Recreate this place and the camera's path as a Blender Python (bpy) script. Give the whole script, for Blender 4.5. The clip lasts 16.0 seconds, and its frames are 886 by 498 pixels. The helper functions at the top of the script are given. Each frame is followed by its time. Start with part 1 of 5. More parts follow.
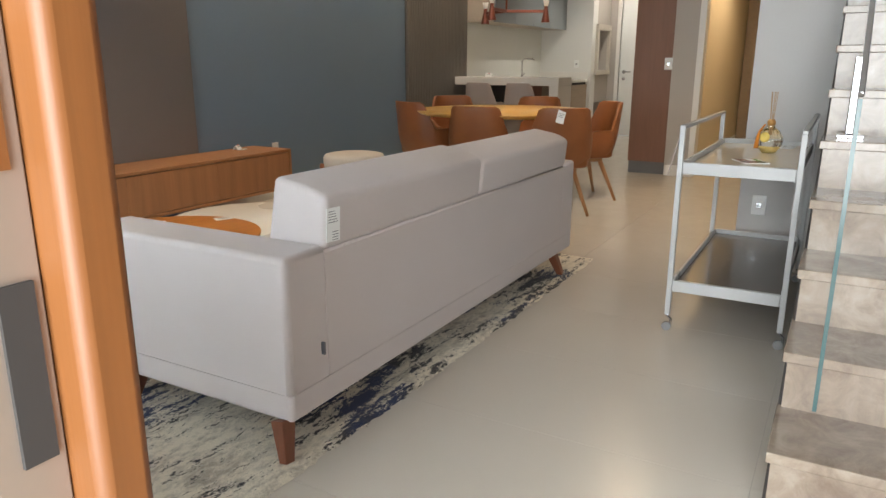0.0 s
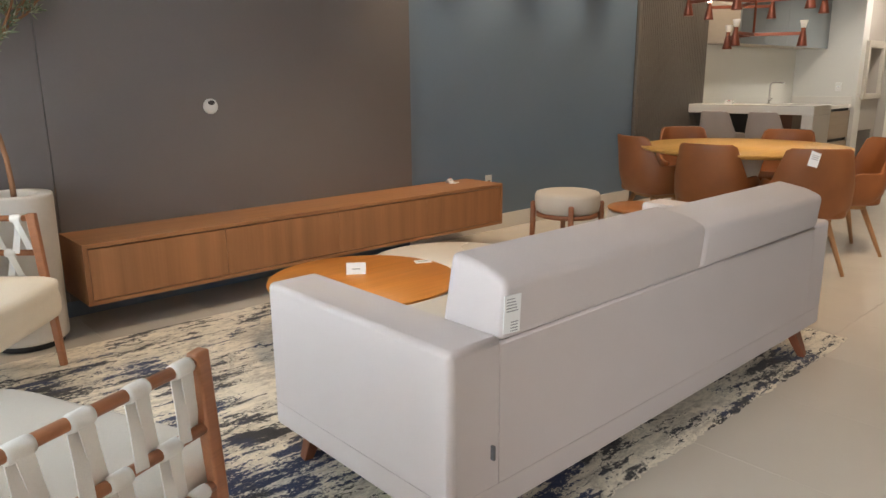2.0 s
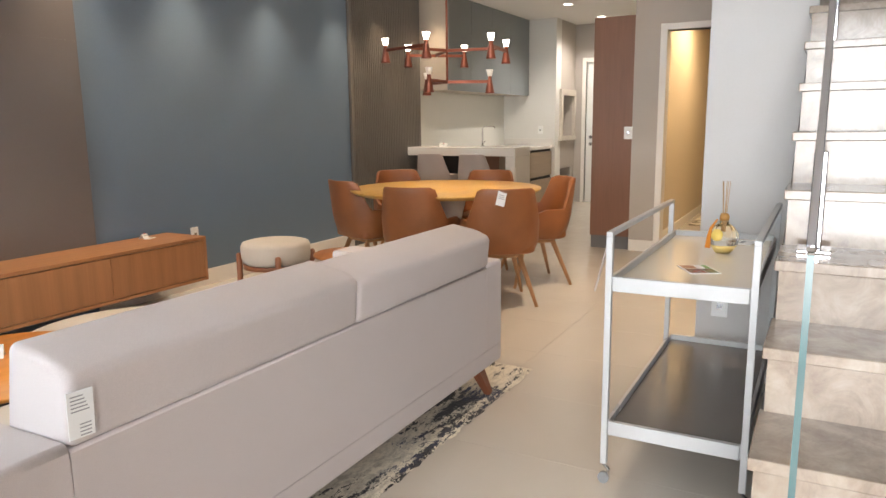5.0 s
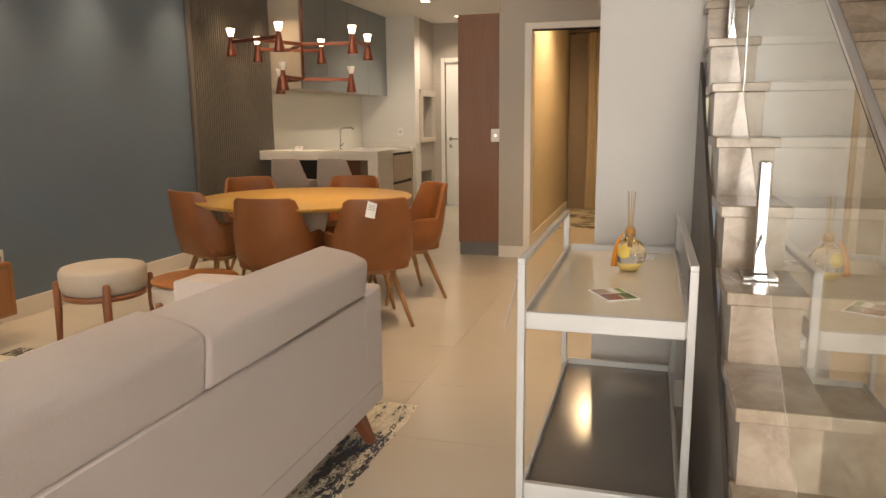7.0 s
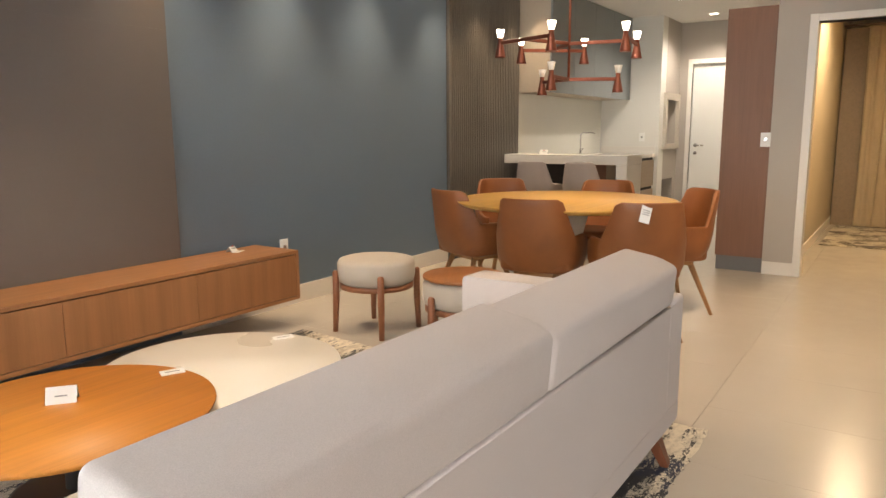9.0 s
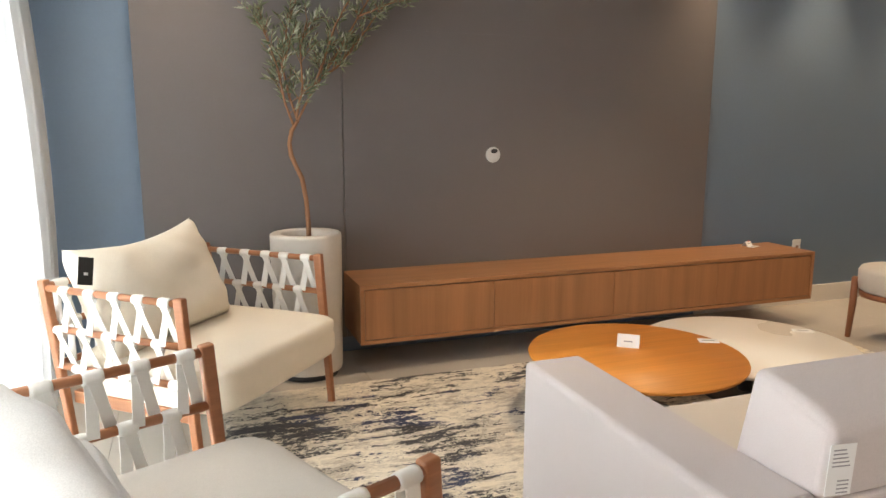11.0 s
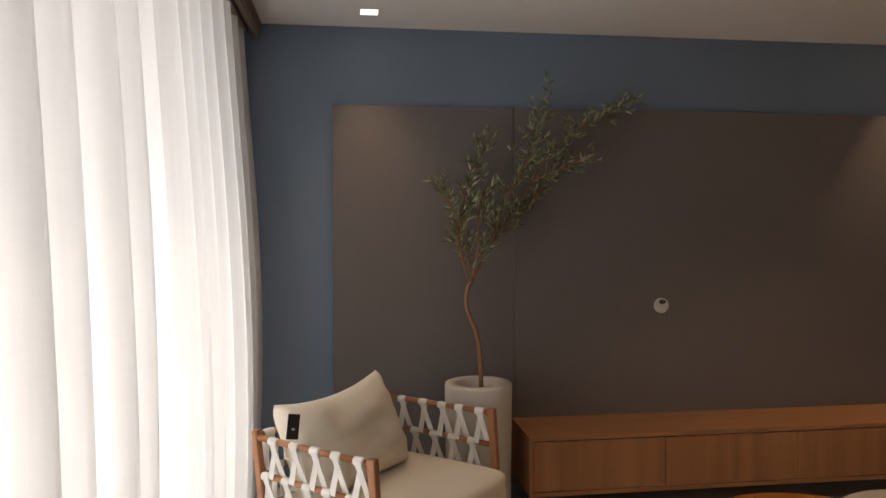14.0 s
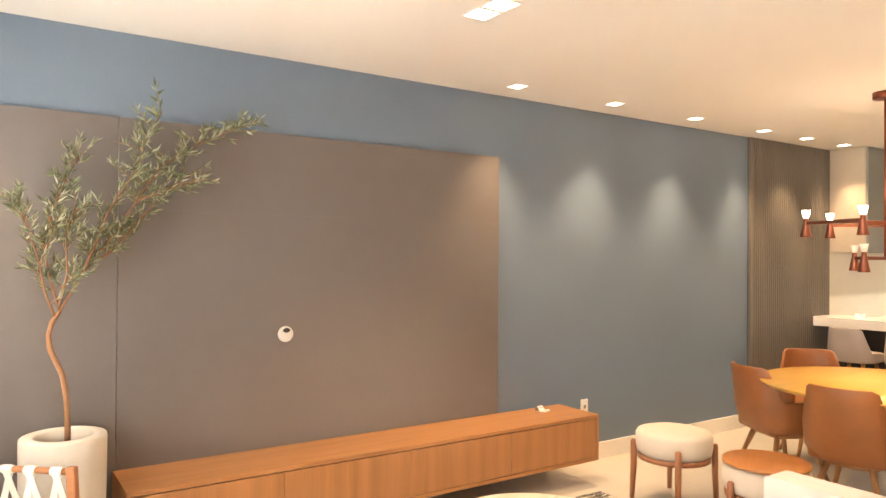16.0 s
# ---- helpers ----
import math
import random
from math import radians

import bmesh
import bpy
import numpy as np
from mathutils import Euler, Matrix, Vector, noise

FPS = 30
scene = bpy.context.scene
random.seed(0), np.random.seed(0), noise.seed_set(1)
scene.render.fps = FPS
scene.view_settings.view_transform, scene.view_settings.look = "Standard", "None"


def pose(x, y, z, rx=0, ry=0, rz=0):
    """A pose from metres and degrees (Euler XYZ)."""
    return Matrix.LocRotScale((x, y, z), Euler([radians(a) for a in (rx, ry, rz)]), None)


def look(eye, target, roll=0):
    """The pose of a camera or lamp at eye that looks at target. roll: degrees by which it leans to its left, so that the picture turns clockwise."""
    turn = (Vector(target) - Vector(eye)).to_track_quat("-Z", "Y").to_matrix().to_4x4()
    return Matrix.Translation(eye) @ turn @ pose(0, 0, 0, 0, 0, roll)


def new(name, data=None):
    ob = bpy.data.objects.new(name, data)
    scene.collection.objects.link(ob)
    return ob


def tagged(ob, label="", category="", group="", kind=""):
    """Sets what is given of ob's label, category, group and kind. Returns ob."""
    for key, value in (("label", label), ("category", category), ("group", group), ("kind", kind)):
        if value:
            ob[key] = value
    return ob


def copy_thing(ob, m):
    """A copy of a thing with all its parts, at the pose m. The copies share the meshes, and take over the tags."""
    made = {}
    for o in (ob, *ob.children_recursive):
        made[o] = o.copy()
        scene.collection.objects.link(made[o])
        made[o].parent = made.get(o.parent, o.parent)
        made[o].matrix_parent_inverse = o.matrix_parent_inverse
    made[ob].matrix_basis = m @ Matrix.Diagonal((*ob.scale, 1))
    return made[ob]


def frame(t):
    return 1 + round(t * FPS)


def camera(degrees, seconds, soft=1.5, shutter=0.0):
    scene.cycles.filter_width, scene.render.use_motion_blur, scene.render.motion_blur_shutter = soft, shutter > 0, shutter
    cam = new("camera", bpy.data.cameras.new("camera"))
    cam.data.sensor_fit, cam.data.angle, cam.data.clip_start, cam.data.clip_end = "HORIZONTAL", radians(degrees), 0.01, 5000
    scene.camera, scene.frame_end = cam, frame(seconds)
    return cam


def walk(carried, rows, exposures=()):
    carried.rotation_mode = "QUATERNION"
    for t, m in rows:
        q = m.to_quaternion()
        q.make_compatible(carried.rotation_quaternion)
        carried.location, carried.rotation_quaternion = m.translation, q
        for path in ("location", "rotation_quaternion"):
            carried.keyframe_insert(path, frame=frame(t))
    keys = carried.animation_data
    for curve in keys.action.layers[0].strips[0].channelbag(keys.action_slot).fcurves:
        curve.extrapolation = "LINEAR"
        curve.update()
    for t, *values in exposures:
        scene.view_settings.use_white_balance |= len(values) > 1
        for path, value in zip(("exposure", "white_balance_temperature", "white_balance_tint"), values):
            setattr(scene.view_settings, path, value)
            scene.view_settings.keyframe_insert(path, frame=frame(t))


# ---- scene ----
cam = camera(64.3, 16.0)
PATH = [
    (0, (0.617, -4.319, 1.156), (2.304, -3.372, 0.647), 0.1),
    (0.5, (0.751, -4.328, 1.163), (2.31, -3.176, 0.667), -0.3),
    (1, (0.811, -4.328, 1.215), (2.233, -3.012, 0.719), -0.2),
    (1.5, (0.891, -4.242, 1.252), (2.231, -2.839, 0.769), -0.3),
    (2, (0.953, -4.18, 1.268), (2.265, -2.743, 0.806), -0.5),
    (2.5, (1.013, -4.201, 1.271), (2.325, -2.758, 0.83), -0.6),
    (3, (1.106, -4.251, 1.272), (2.425, -2.807, 0.854), -0.6),
    (3.5, (1.174, -4.298, 1.278), (2.53, -2.884, 0.879), -0.5),
    (4, (1.254, -4.317, 1.274), (2.706, -2.996, 0.891), -0.5),
    (4.5, (1.324, -4.331, 1.276), (2.91, -3.169, 0.908), -0.7),
    (5, (1.371, -4.351, 1.275), (3.104, -3.418, 0.923), -0.7),
    (7.5, (1.851, -3.970, 1.285), (3.740, -3.417, 0.929), -0.5),
    (8, (1.873, -3.874, 1.263), (3.709, -3.159, 0.920), -0.4),
    (8.5, (1.837, -3.777, 1.249), (3.578, -2.849, 0.921), -0.5),
    (9, (1.762, -3.692, 1.235), (3.411, -2.608, 0.908), -0.3),
    (9.5, (1.643, -3.719, 1.237), (3.122, -2.412, 0.911), 0.1),
    (10, (1.434, -3.841, 1.271), (2.615, -2.262, 0.938), 0.2),
    (12.5, (0.990, -3.980, 1.388), (1.291, -2.032, 1.044), 0.1),
    (13, (0.980, -4.027, 1.455), (1.238, -2.065, 1.167), 0.1),
    (13.5, (0.971, -4.044, 1.535), (1.229, -2.067, 1.381), -0.1),
    (14, (0.999, -4.058, 1.577), (1.259, -2.075, 1.53), -0.2),
    (14.5, (1.035, -4.096, 1.606), (1.328, -2.118, 1.616), -0.1),
    (15, (1.133, -4.113, 1.641), (1.646, -2.18, 1.653), 0.1),
    (15.5, (1.232, -4.05, 1.604), (2.045, -2.223, 1.633), 0.2),
    (16, (1.324, -3.962, 1.597), (2.435, -2.299, 1.616), 0.4),
]

# exposure follows the clip's own camera
EXPOSURES = [(0.0, -0.22, 6600, 9), (0.5, -0.02, 6400, 9), (1.0, 0.05, 6400, 10), (2.0, -0.03, 6700, 11), (3.5, 0.24, 6700, 11), (4.2, 0.3, 6900, 12), (5.0, 0.35, 6700, 13), (7.5, -0.12, 8500, 16), (8.5, 0.15, 7800, 14), (9.0, 0.27, 7300, 13), (10.0, 0.42, 6800, 12),
             (12.4, -1.25, 8000, 20), (13.0, -1.8, 7800, 22), (13.5, -2.1, 7700, 23), (14.0, -1.45, 8200, 23), (14.2, -1.36, 8900, 25), (14.6, -1.12, 11000, 27), (15.0, -0.45, 13500, 31), (15.5, 0.6, 10000, 20), (16.0, 1.15, 8900, 19)]
walk(cam, [(t, look(eye, target, roll)) for t, eye, target, roll in PATH], EXPOSURES)

# ---- plan, metres ----
CEIL = 2.745
PANEL_L, PANEL_R, PANEL_T = 0.90, 4.416, 2.297
BLUE_END, SLAT_END = 7.45, 8.88
KIT_END = 11.45            # barbecue block begins
FAR = 12.35                # kitchen's far wall
HALL = 8.36                # wall with the hall opening
STAIR_Y = -4.265            # open side of the stairs
WEST = 0.05                # window wall, inner face
SOUTH = -5.45

# ---- world, sun, large lights ----
world = bpy.data.worlds.new("sky")
scene.world = world
world.use_nodes = True
sky = world.node_tree.nodes.new("ShaderNodeTexSky")
sky.sky_type, sky.sun_disc = "NISHITA", False
sky.sun_elevation, sky.sun_rotation = radians(52), radians(-100)
world.node_tree.links.new(sky.outputs[0], world.node_tree.nodes["Background"].inputs[0])
world.node_tree.nodes["Background"].inputs[1].default_value = 0.12

sun = new("sun", bpy.data.lights.new("sun", "SUN"))
sun.data.energy, sun.data.angle, sun.data.color = 2.5, radians(1.0), (1.0, 0.95, 0.88)
sun.matrix_world = look((-6, 1, 9), (0, 0, 0))


def area(name, eye, target, w, h, power, color):
    ob = new(name, bpy.data.lights.new(name, "AREA"))
    ob.data.shape, ob.data.size, ob.data.size_y = "RECTANGLE", w, h
    ob.data.energy, ob.data.color = power, color
    ob.matrix_world = look(eye, target)
    return ob


# the sky's light in the window's and the door's opening
area("window_daylight", (-1.30, -2.08, 1.02), (1.0, -2.08, 0.70), 2.6, 1.6, 335, (0.74, 0.87, 1.0))
area("door_daylight", (-0.70, -4.70, 1.25), (1.4, -4.35, 1.0), 1.3, 2.2, 185, (0.93, 0.97, 1.0))

WARM = (1.0, 0.79, 0.56)
SOFT = (1.0, 0.86, 0.68)


def spot(name, x, y, power, color=WARM, cone=95, blend=0.7, z=CEIL - 0.035):
    ob = new(name, bpy.data.lights.new(name, "SPOT"))
    ob.data.energy, ob.data.color = power, color
    ob.data.spot_size, ob.data.spot_blend, ob.data.shadow_soft_size = radians(cone), blend, 0.035
    ob.location = (x, y, z)
    return ob


WALL_SPOTS = [1.104, 4.373, 5.32, 6.276, 7.253, 7.955, 8.654]
PAIR_SPOTS = [(3.32, -1.29), (3.32, -1.44)]
KITCHEN_SPOTS = [(10.40, -1.34), (11.72, -1.40)]
HALL_SPOTS = [(9.9, -3.42)]
AISLE_SPOTS = [(6.1, -3.05)]
for sx in WALL_SPOTS:
    spot("wall_spot", sx, -0.287, 60, WARM, 74, 1.0)
for sx, sy in PAIR_SPOTS:
    spot("pair_spot", sx, sy, 58, WARM, 96)
for sx, sy in KITCHEN_SPOTS:
    spot("kitchen_spot", sx, sy, 66, (1.0, 0.93, 0.84), 140)
for sx, sy in HALL_SPOTS:
    spot("hall_spot", sx, sy, 120, (1.0, 0.78, 0.52), 165)
for sx, sy in AISLE_SPOTS:
    spot("aisle_spot", sx, sy, 130, WARM, 130).data.shadow_soft_size = 0.12


# ---- materials ----
class Nodes:
    def __init__(self, name):
        self.m = bpy.data.materials.new(name)
        self.m.use_nodes = True
        self.t = self.m.node_tree
        self.b = self.t.nodes["Principled BSDF"]
        self.co = self.t.nodes.new("ShaderNodeTexCoord")

    def n(self, kind, **values):
        node = self.t.nodes.new(kind)
        for key, value in values.items():
            node.inputs[key.replace("_", " ")].default_value = value
        return node

    def link(self, a, b):
        self.t.links.new(a, b)

    def coords(self, scale=(1, 1, 1), source="Object", rot=(0, 0, 0)):
        mp = self.t.nodes.new("ShaderNodeMapping")
        mp.inputs["Scale"].default_value = scale
        mp.inputs["Rotation"].default_value = rot
        self.link(self.co.outputs[source], mp.inputs["Vector"])
        return mp.outputs[0]

    def noise(self, scale, detail=4.0, rough=0.55, vec=None, distort=0.0):
        node = self.n("ShaderNodeTexNoise", Scale=scale, Detail=detail, Roughness=rough, Distortion=distort)
        if vec is not None:
            self.link(vec, node.inputs["Vector"])
        else:
            self.link(self.co.outputs["Object"], node.inputs["Vector"])
        return node.outputs["Fac"]

    def ramp(self, fac, stops):
        r = self.t.nodes.new("ShaderNodeValToRGB")
        el = r.color_ramp.elements
        while len(el) > 1:
            el.remove(el[-1])
        for k, (pos, col) in enumerate(stops):
            e = el[0] if k == 0 else el.new(pos)
            e.position = pos
            e.color = (*col, 1) if len(col) == 3 else (col[0],) * 3 + (1,)
        self.link(fac, r.inputs["Fac"])
        return r.outputs["Color"]

    def mix(self, fac, a, b, kind="MIX"):
        m = self.t.nodes.new("ShaderNodeMix")
        m.data_type, m.blend_type = "RGBA", kind
        for slot, v in ((0, fac), (6, a), (7, b)):
            if isinstance(v, (int, float)):
                m.inputs[slot].default_value = v
            elif isinstance(v, tuple):
                m.inputs[slot].default_value = (*v, 1)
            else:
                self.link(v, m.inputs[slot])
        return m.outputs[2]

    def bump(self, height, strength, distance=0.01):
        bp = self.n("ShaderNodeBump", Strength=strength, Distance=distance)
        self.link(height, bp.inputs["Height"])
        self.link(bp.outputs[0], self.b.inputs["Normal"])

    def set(self, **values):
        for key, value in values.items():
            self.b.inputs[key.replace("_", " ")].default_value = value
        return self


def shade(c, f):
    return tuple(min(1.0, v * f) for v in c)


def plain(name, c, rough=0.5, metal=0.0, grain=30.0, vary=0.06, bump=0.05, large=1.2):
    """Paint, plastic or metal with faint grain and broad unevenness."""
    k = Nodes(name)
    fine = k.noise(grain, 3)
    wide = k.noise(large, 3)
    a = k.ramp(wide, [(0.3, shade(c, 1 - vary)), (0.7, shade(c, 1 + vary))])
    col = k.mix(0.35, a, k.ramp(fine, [(0.3, shade(c, 1 - vary)), (0.7, shade(c, 1 + vary))]))
    k.link(col, k.b.inputs["Base Color"])
    r = k.ramp(wide, [(0.3, (max(rough - 0.06, 0.02),)), (0.7, (min(rough + 0.06, 1),))])
    k.link(r, k.b.inputs["Roughness"])
    k.set(Metallic=metal)
    if bump:
        k.bump(fine, bump, 0.002)
    return k.m


def wood(name, c, axis=0, rough=0.42, contrast=0.3, scale=1.0, stave=0.0):
    """Straight-grained timber or veneer along an axis; stave: width of varying bands."""
    k = Nodes(name)
    s = [16 * scale] * 3
    s[axis] = 0.8 * scale
    vec = k.coords(tuple(s))
    g1 = k.noise(1.6, 6, 0.65, vec, 0.6)
    s2 = [90 * scale] * 3
    s2[axis] = 3.0 * scale
    g2 = k.noise(1.5, 3, 0.6, k.coords(tuple(s2)))
    col = k.ramp(g1, [(0.25, shade(c, 1 - contrast)), (0.5, c), (0.78, shade(c, 1 + contrast * 0.7))])
    col = k.mix(0.3, col, k.ramp(g2, [(0.35, shade(c, 1 - contrast)), (0.65, shade(c, 1.1))]))
    if stave:
        s3 = [0.0] * 3
        s3[0 if axis != 0 else 1] = 1.0 / stave
        w = k.noise(1.0, 1, 0.5, k.coords(tuple(s3)))
        col = k.mix(0.55, col, k.ramp(w, [(0.35, shade(c, 0.76)), (0.65, shade(c, 1.2))]))
    k.link(col, k.b.inputs["Base Color"])
    k.set(Roughness=rough)
    k.bump(g2, 0.12, 0.002)
    return k.m


def fabric(name, c, weave=420.0, vary=0.08, rough=0.9, wrinkle=0.0):
    k = Nodes(name)
    wide = k.noise(3.0, 4)
    fine = k.noise(weave, 2)
    col = k.ramp(wide, [(0.3, shade(c, 1 - vary)), (0.7, shade(c, 1 + vary))])
    col = k.mix(0.4, col, k.ramp(fine, [(0.35, shade(c, 0.82)), (0.65, shade(c, 1.12))]))
    k.link(col, k.b.inputs["Base Color"])
    k.set(Roughness=rough, Sheen_Weight=0.1, Specular_IOR_Level=0.2)
    if wrinkle:
        h = k.mix(0.75, k.mix(0.5, fine, k.noise(35, 3)), k.noise(7.0, 3, 0.5, None, 0.8))
        k.bump(h, wrinkle, 0.02)
    else:
        k.bump(k.mix(0.6, fine, k.noise(60, 3)), 0.25, 0.003)
    return k.m


def leather(name, c):
    k = Nodes(name)
    wide = k.noise(4.0, 4)
    v = k.n("ShaderNodeTexVoronoi", Scale=260.0)
    k.link(k.co.outputs["Object"], v.inputs["Vector"])
    col = k.ramp(wide, [(0.3, shade(c, 0.82)), (0.7, shade(c, 1.15))])
    k.link(col, k.b.inputs["Base Color"])
    k.link(k.ramp(wide, [(0.3, (0.34,)), (0.7, (0.48,))]), k.b.inputs["Roughness"])
    k.bump(v.outputs["Distance"], 0.12, 0.002)
    return k.m


def glow(name, c, strength):
    k = Nodes(name)
    k.set(Base_Color=(*c, 1), Emission_Color=(*c, 1), Emission_Strength=strength, Roughness=0.4)
    return k.m


def glass(name, c=(0.95, 1.0, 0.98), rough=0.0):
    k = Nodes(name)
    k.set(Base_Color=(*c, 1), Roughness=rough, Transmission_Weight=1.0, IOR=1.45)
    return k.m


BLUE = plain("blue_wall_paint", (0.144, 0.203, 0.278), 0.42, 0, 60, 0.05, 0.06)
TAUPE = plain("taupe_panel_lacquer", (0.143, 0.127, 0.123), 0.45, 0, 80, 0.04, 0.04)
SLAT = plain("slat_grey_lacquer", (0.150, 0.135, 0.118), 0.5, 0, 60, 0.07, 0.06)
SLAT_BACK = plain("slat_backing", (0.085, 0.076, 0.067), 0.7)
WHITE_WALL = plain("off_white_wall_paint", (0.70, 0.69, 0.65), 0.65, 0, 90, 0.03, 0.08)
GREY_WALL = plain("light_grey_wall_paint", (0.50, 0.485, 0.47), 0.65, 0, 90, 0.03, 0.08)
BEIGE_WALL = plain("beige_wall_paint", (0.43, 0.39, 0.345), 0.65, 0, 90, 0.03, 0.08)
HALL_WALL = plain("hall_ochre_wall_paint", (0.58, 0.50, 0.37), 0.65, 0, 90, 0.03, 0.08)
CEIL_M = plain("ceiling_paint", (0.78, 0.76, 0.73), 0.8, 0, 90, 0.02, 0.05)
TRIM_M = plain("white_trim_paint", (0.76, 0.73, 0.68), 0.4, 0, 50, 0.03, 0.03)
DOOR_M = plain("white_door_lacquer", (0.78, 0.78, 0.75), 0.4, 0, 50, 0.02, 0.03)
CONSOLE_X = wood("console_oak_lengthwise", (0.35, 0.160, 0.068), 0, 0.45, 0.34)
CONSOLE_Z = wood("console_oak_upright", (0.36, 0.162, 0.070), 2, 0.42, 0.46, 0.7, 0.11)
COLUMN_M = wood("column_walnut_laminate", (0.215, 0.105, 0.065), 2, 0.5, 0.16, 0.8)
HONEY = wood("honey_tabletop_veneer", (0.62, 0.235, 0.04), 0, 0.45, 0.24, 0.5)
DINING_M = wood("dining_tabletop_veneer", (0.58, 0.33, 0.085), 0, 0.34, 0.18, 0.5)
CHAIR_WOOD = wood("armchair_reddish_wood", (0.36, 0.145, 0.065), 0, 0.4, 0.25, 1.5)
LEG_WOOD = wood("chair_leg_oak", (0.40, 0.20, 0.085), 2, 0.45, 0.25, 1.5)
STOOL_WOOD = wood("stool_walnut", (0.27, 0.105, 0.05), 2, 0.42, 0.25, 1.5)
SOFA_LEG = wood("sofa_leg_walnut", (0.20, 0.07, 0.035), 2, 0.4, 0.25, 1.5)
ENTRY_WOOD = wood("entry_door_wood", (0.18, 0.066, 0.018), 2, 0.45, 0.2, 1.0)
SOFA_M = fabric("sofa_light_grey_fabric", (0.585, 0.525, 0.512), 500, 0.03)
SOFA_SEAT = fabric("sofa_seat_fabric", (0.62, 0.57, 0.51), 500, 0.03)
CREAM = fabric("cream_cushion_fabric", (0.80, 0.725, 0.61), 380, 0.05, 0.92, 0.25)
GREYCUSH = fabric("pale_grey_cushion_fabric", (0.77, 0.76, 0.745), 380, 0.04, 0.92, 0.22)
STRAP = fabric("white_strap_webbing", (0.75, 0.735, 0.70), 700, 0.05)
STOOL_FAB = fabric("stool_oatmeal_fabric", (0.52, 0.47, 0.415), 420, 0.07)
GREY_SHELL = fabric("grey_stool_upholstery", (0.42, 0.36, 0.33), 500, 0.05)
LEATHER = leather("cognac_leather", (0.265, 0.09, 0.028))
COPPER = plain("copper_brown_metal", (0.24, 0.075, 0.045), 0.35, 0.75, 60, 0.06, 0.02)
CART_M = plain("cart_grey_lacquer", (0.47, 0.47, 0.465), 0.3, 0.0, 60, 0.03, 0.02)
CART_TOP = plain("cart_beige_glass_top", (0.78, 0.70, 0.57), 0.10, 0, 40, 0.02, 0)
CART_LOW = plain("cart_smoked_tray", (0.17, 0.155, 0.145), 0.14, 0, 40, 0.03, 0)
CHROME = plain("polished_chrome", (0.56, 0.56, 0.58), 0.12, 1.0, 60, 0.02, 0)
STEEL = plain("brushed_steel", (0.62, 0.62, 0.64), 0.25, 1.0, 200, 0.04, 0.03)
BLACK = plain("black_rubber", (0.02, 0.02, 0.02), 0.55)
DARK = plain("dark_recess", (0.03, 0.027, 0.025), 0.8)
PAPER = plain("white_card_paper", (0.80, 0.80, 0.79), 0.6, 0, 80, 0.02, 0)
PRINT = plain("grey_print", (0.30, 0.30, 0.31), 0.7)
RED_PRINT = plain("red_print", (0.5, 0.14, 0.12), 0.7)
PLASTIC = plain("white_plastic", (0.78, 0.78, 0.76), 0.35, 0, 60, 0.02, 0)
PLINTH = plain("grey_plinth_laminate", (0.15, 0.15, 0.155), 0.45)
QUARTZ = plain("white_quartz", (0.74, 0.71, 0.66), 0.25, 0, 120, 0.03, 0)
SPLASH = plain("white_glass_backsplash", (0.68, 0.68, 0.63), 0.18, 0, 60, 0.02, 0)
CAB_BLUE = plain("grey_blue_cabinet_lacquer", (0.20, 0.225, 0.235), 0.35, 0, 60, 0.03, 0.02)
CAB_SIDE = plain("taupe_cabinet_side", (0.44, 0.38, 0.31), 0.5)
TAUPE_WOOD = wood("taupe_drawer_laminate", (0.30, 0.225, 0.155), 0, 0.5, 0.2)
BRICK_M = plain("refractory_stone", (0.55, 0.50, 0.43), 0.8, 0, 40, 0.1, 0.3)
POT_M = plain("pale_fibre_cement", (0.58, 0.54, 0.49), 0.75, 0, 45, 0.07, 0.2, 3)
SOIL = plain("brown_bark_soil", (0.09, 0.045, 0.028), 0.95, 0, 40, 0.4, 0.8)
BARK = wood("young_tree_bark", (0.30, 0.145, 0.07), 2, 0.8, 0.4, 2.0)
WHITE_TABLE = plain("white_lacquer_tabletop", (0.88, 0.85, 0.79), 0.3, 0, 60, 0.02, 0)
TABLE_BASE = plain("dark_bronze_base", (0.05, 0.042, 0.038), 0.5)
RAIL_M = plain("brown_curtain_rail", (0.20, 0.145, 0.10), 0.45)
GLASS = glass("clear_glass")
GREEN_EDGE = plain("green_glass_edge", (0.03, 0.085, 0.085), 0.2)
LIT = glow("lit_lamp_glass", (1.0, 0.93, 0.80), 6.0)
DIM = plain("frosted_lamp_glass", (0.80, 0.77, 0.72), 0.5)
LAMP_IN = glow("lamp_mouth_glow", (1.0, 0.80, 0.55), 3.0)
DOWN = glow("downlight_diffuser", (1.0, 0.92, 0.78), 9.0)
GROUND_M = plain("outside_paving", (0.34, 0.33, 0.31), 0.85, 0, 12, 0.12, 0.2, 0.4)
OUTWALL = plain("outside_render_wall", (0.62, 0.60, 0.56), 0.8)
TASSEL = fabric("orange_tassel_thread", (0.62, 0.22, 0.03), 300)
REED = plain("reed_sticks", (0.42, 0.26, 0.13), 0.7)


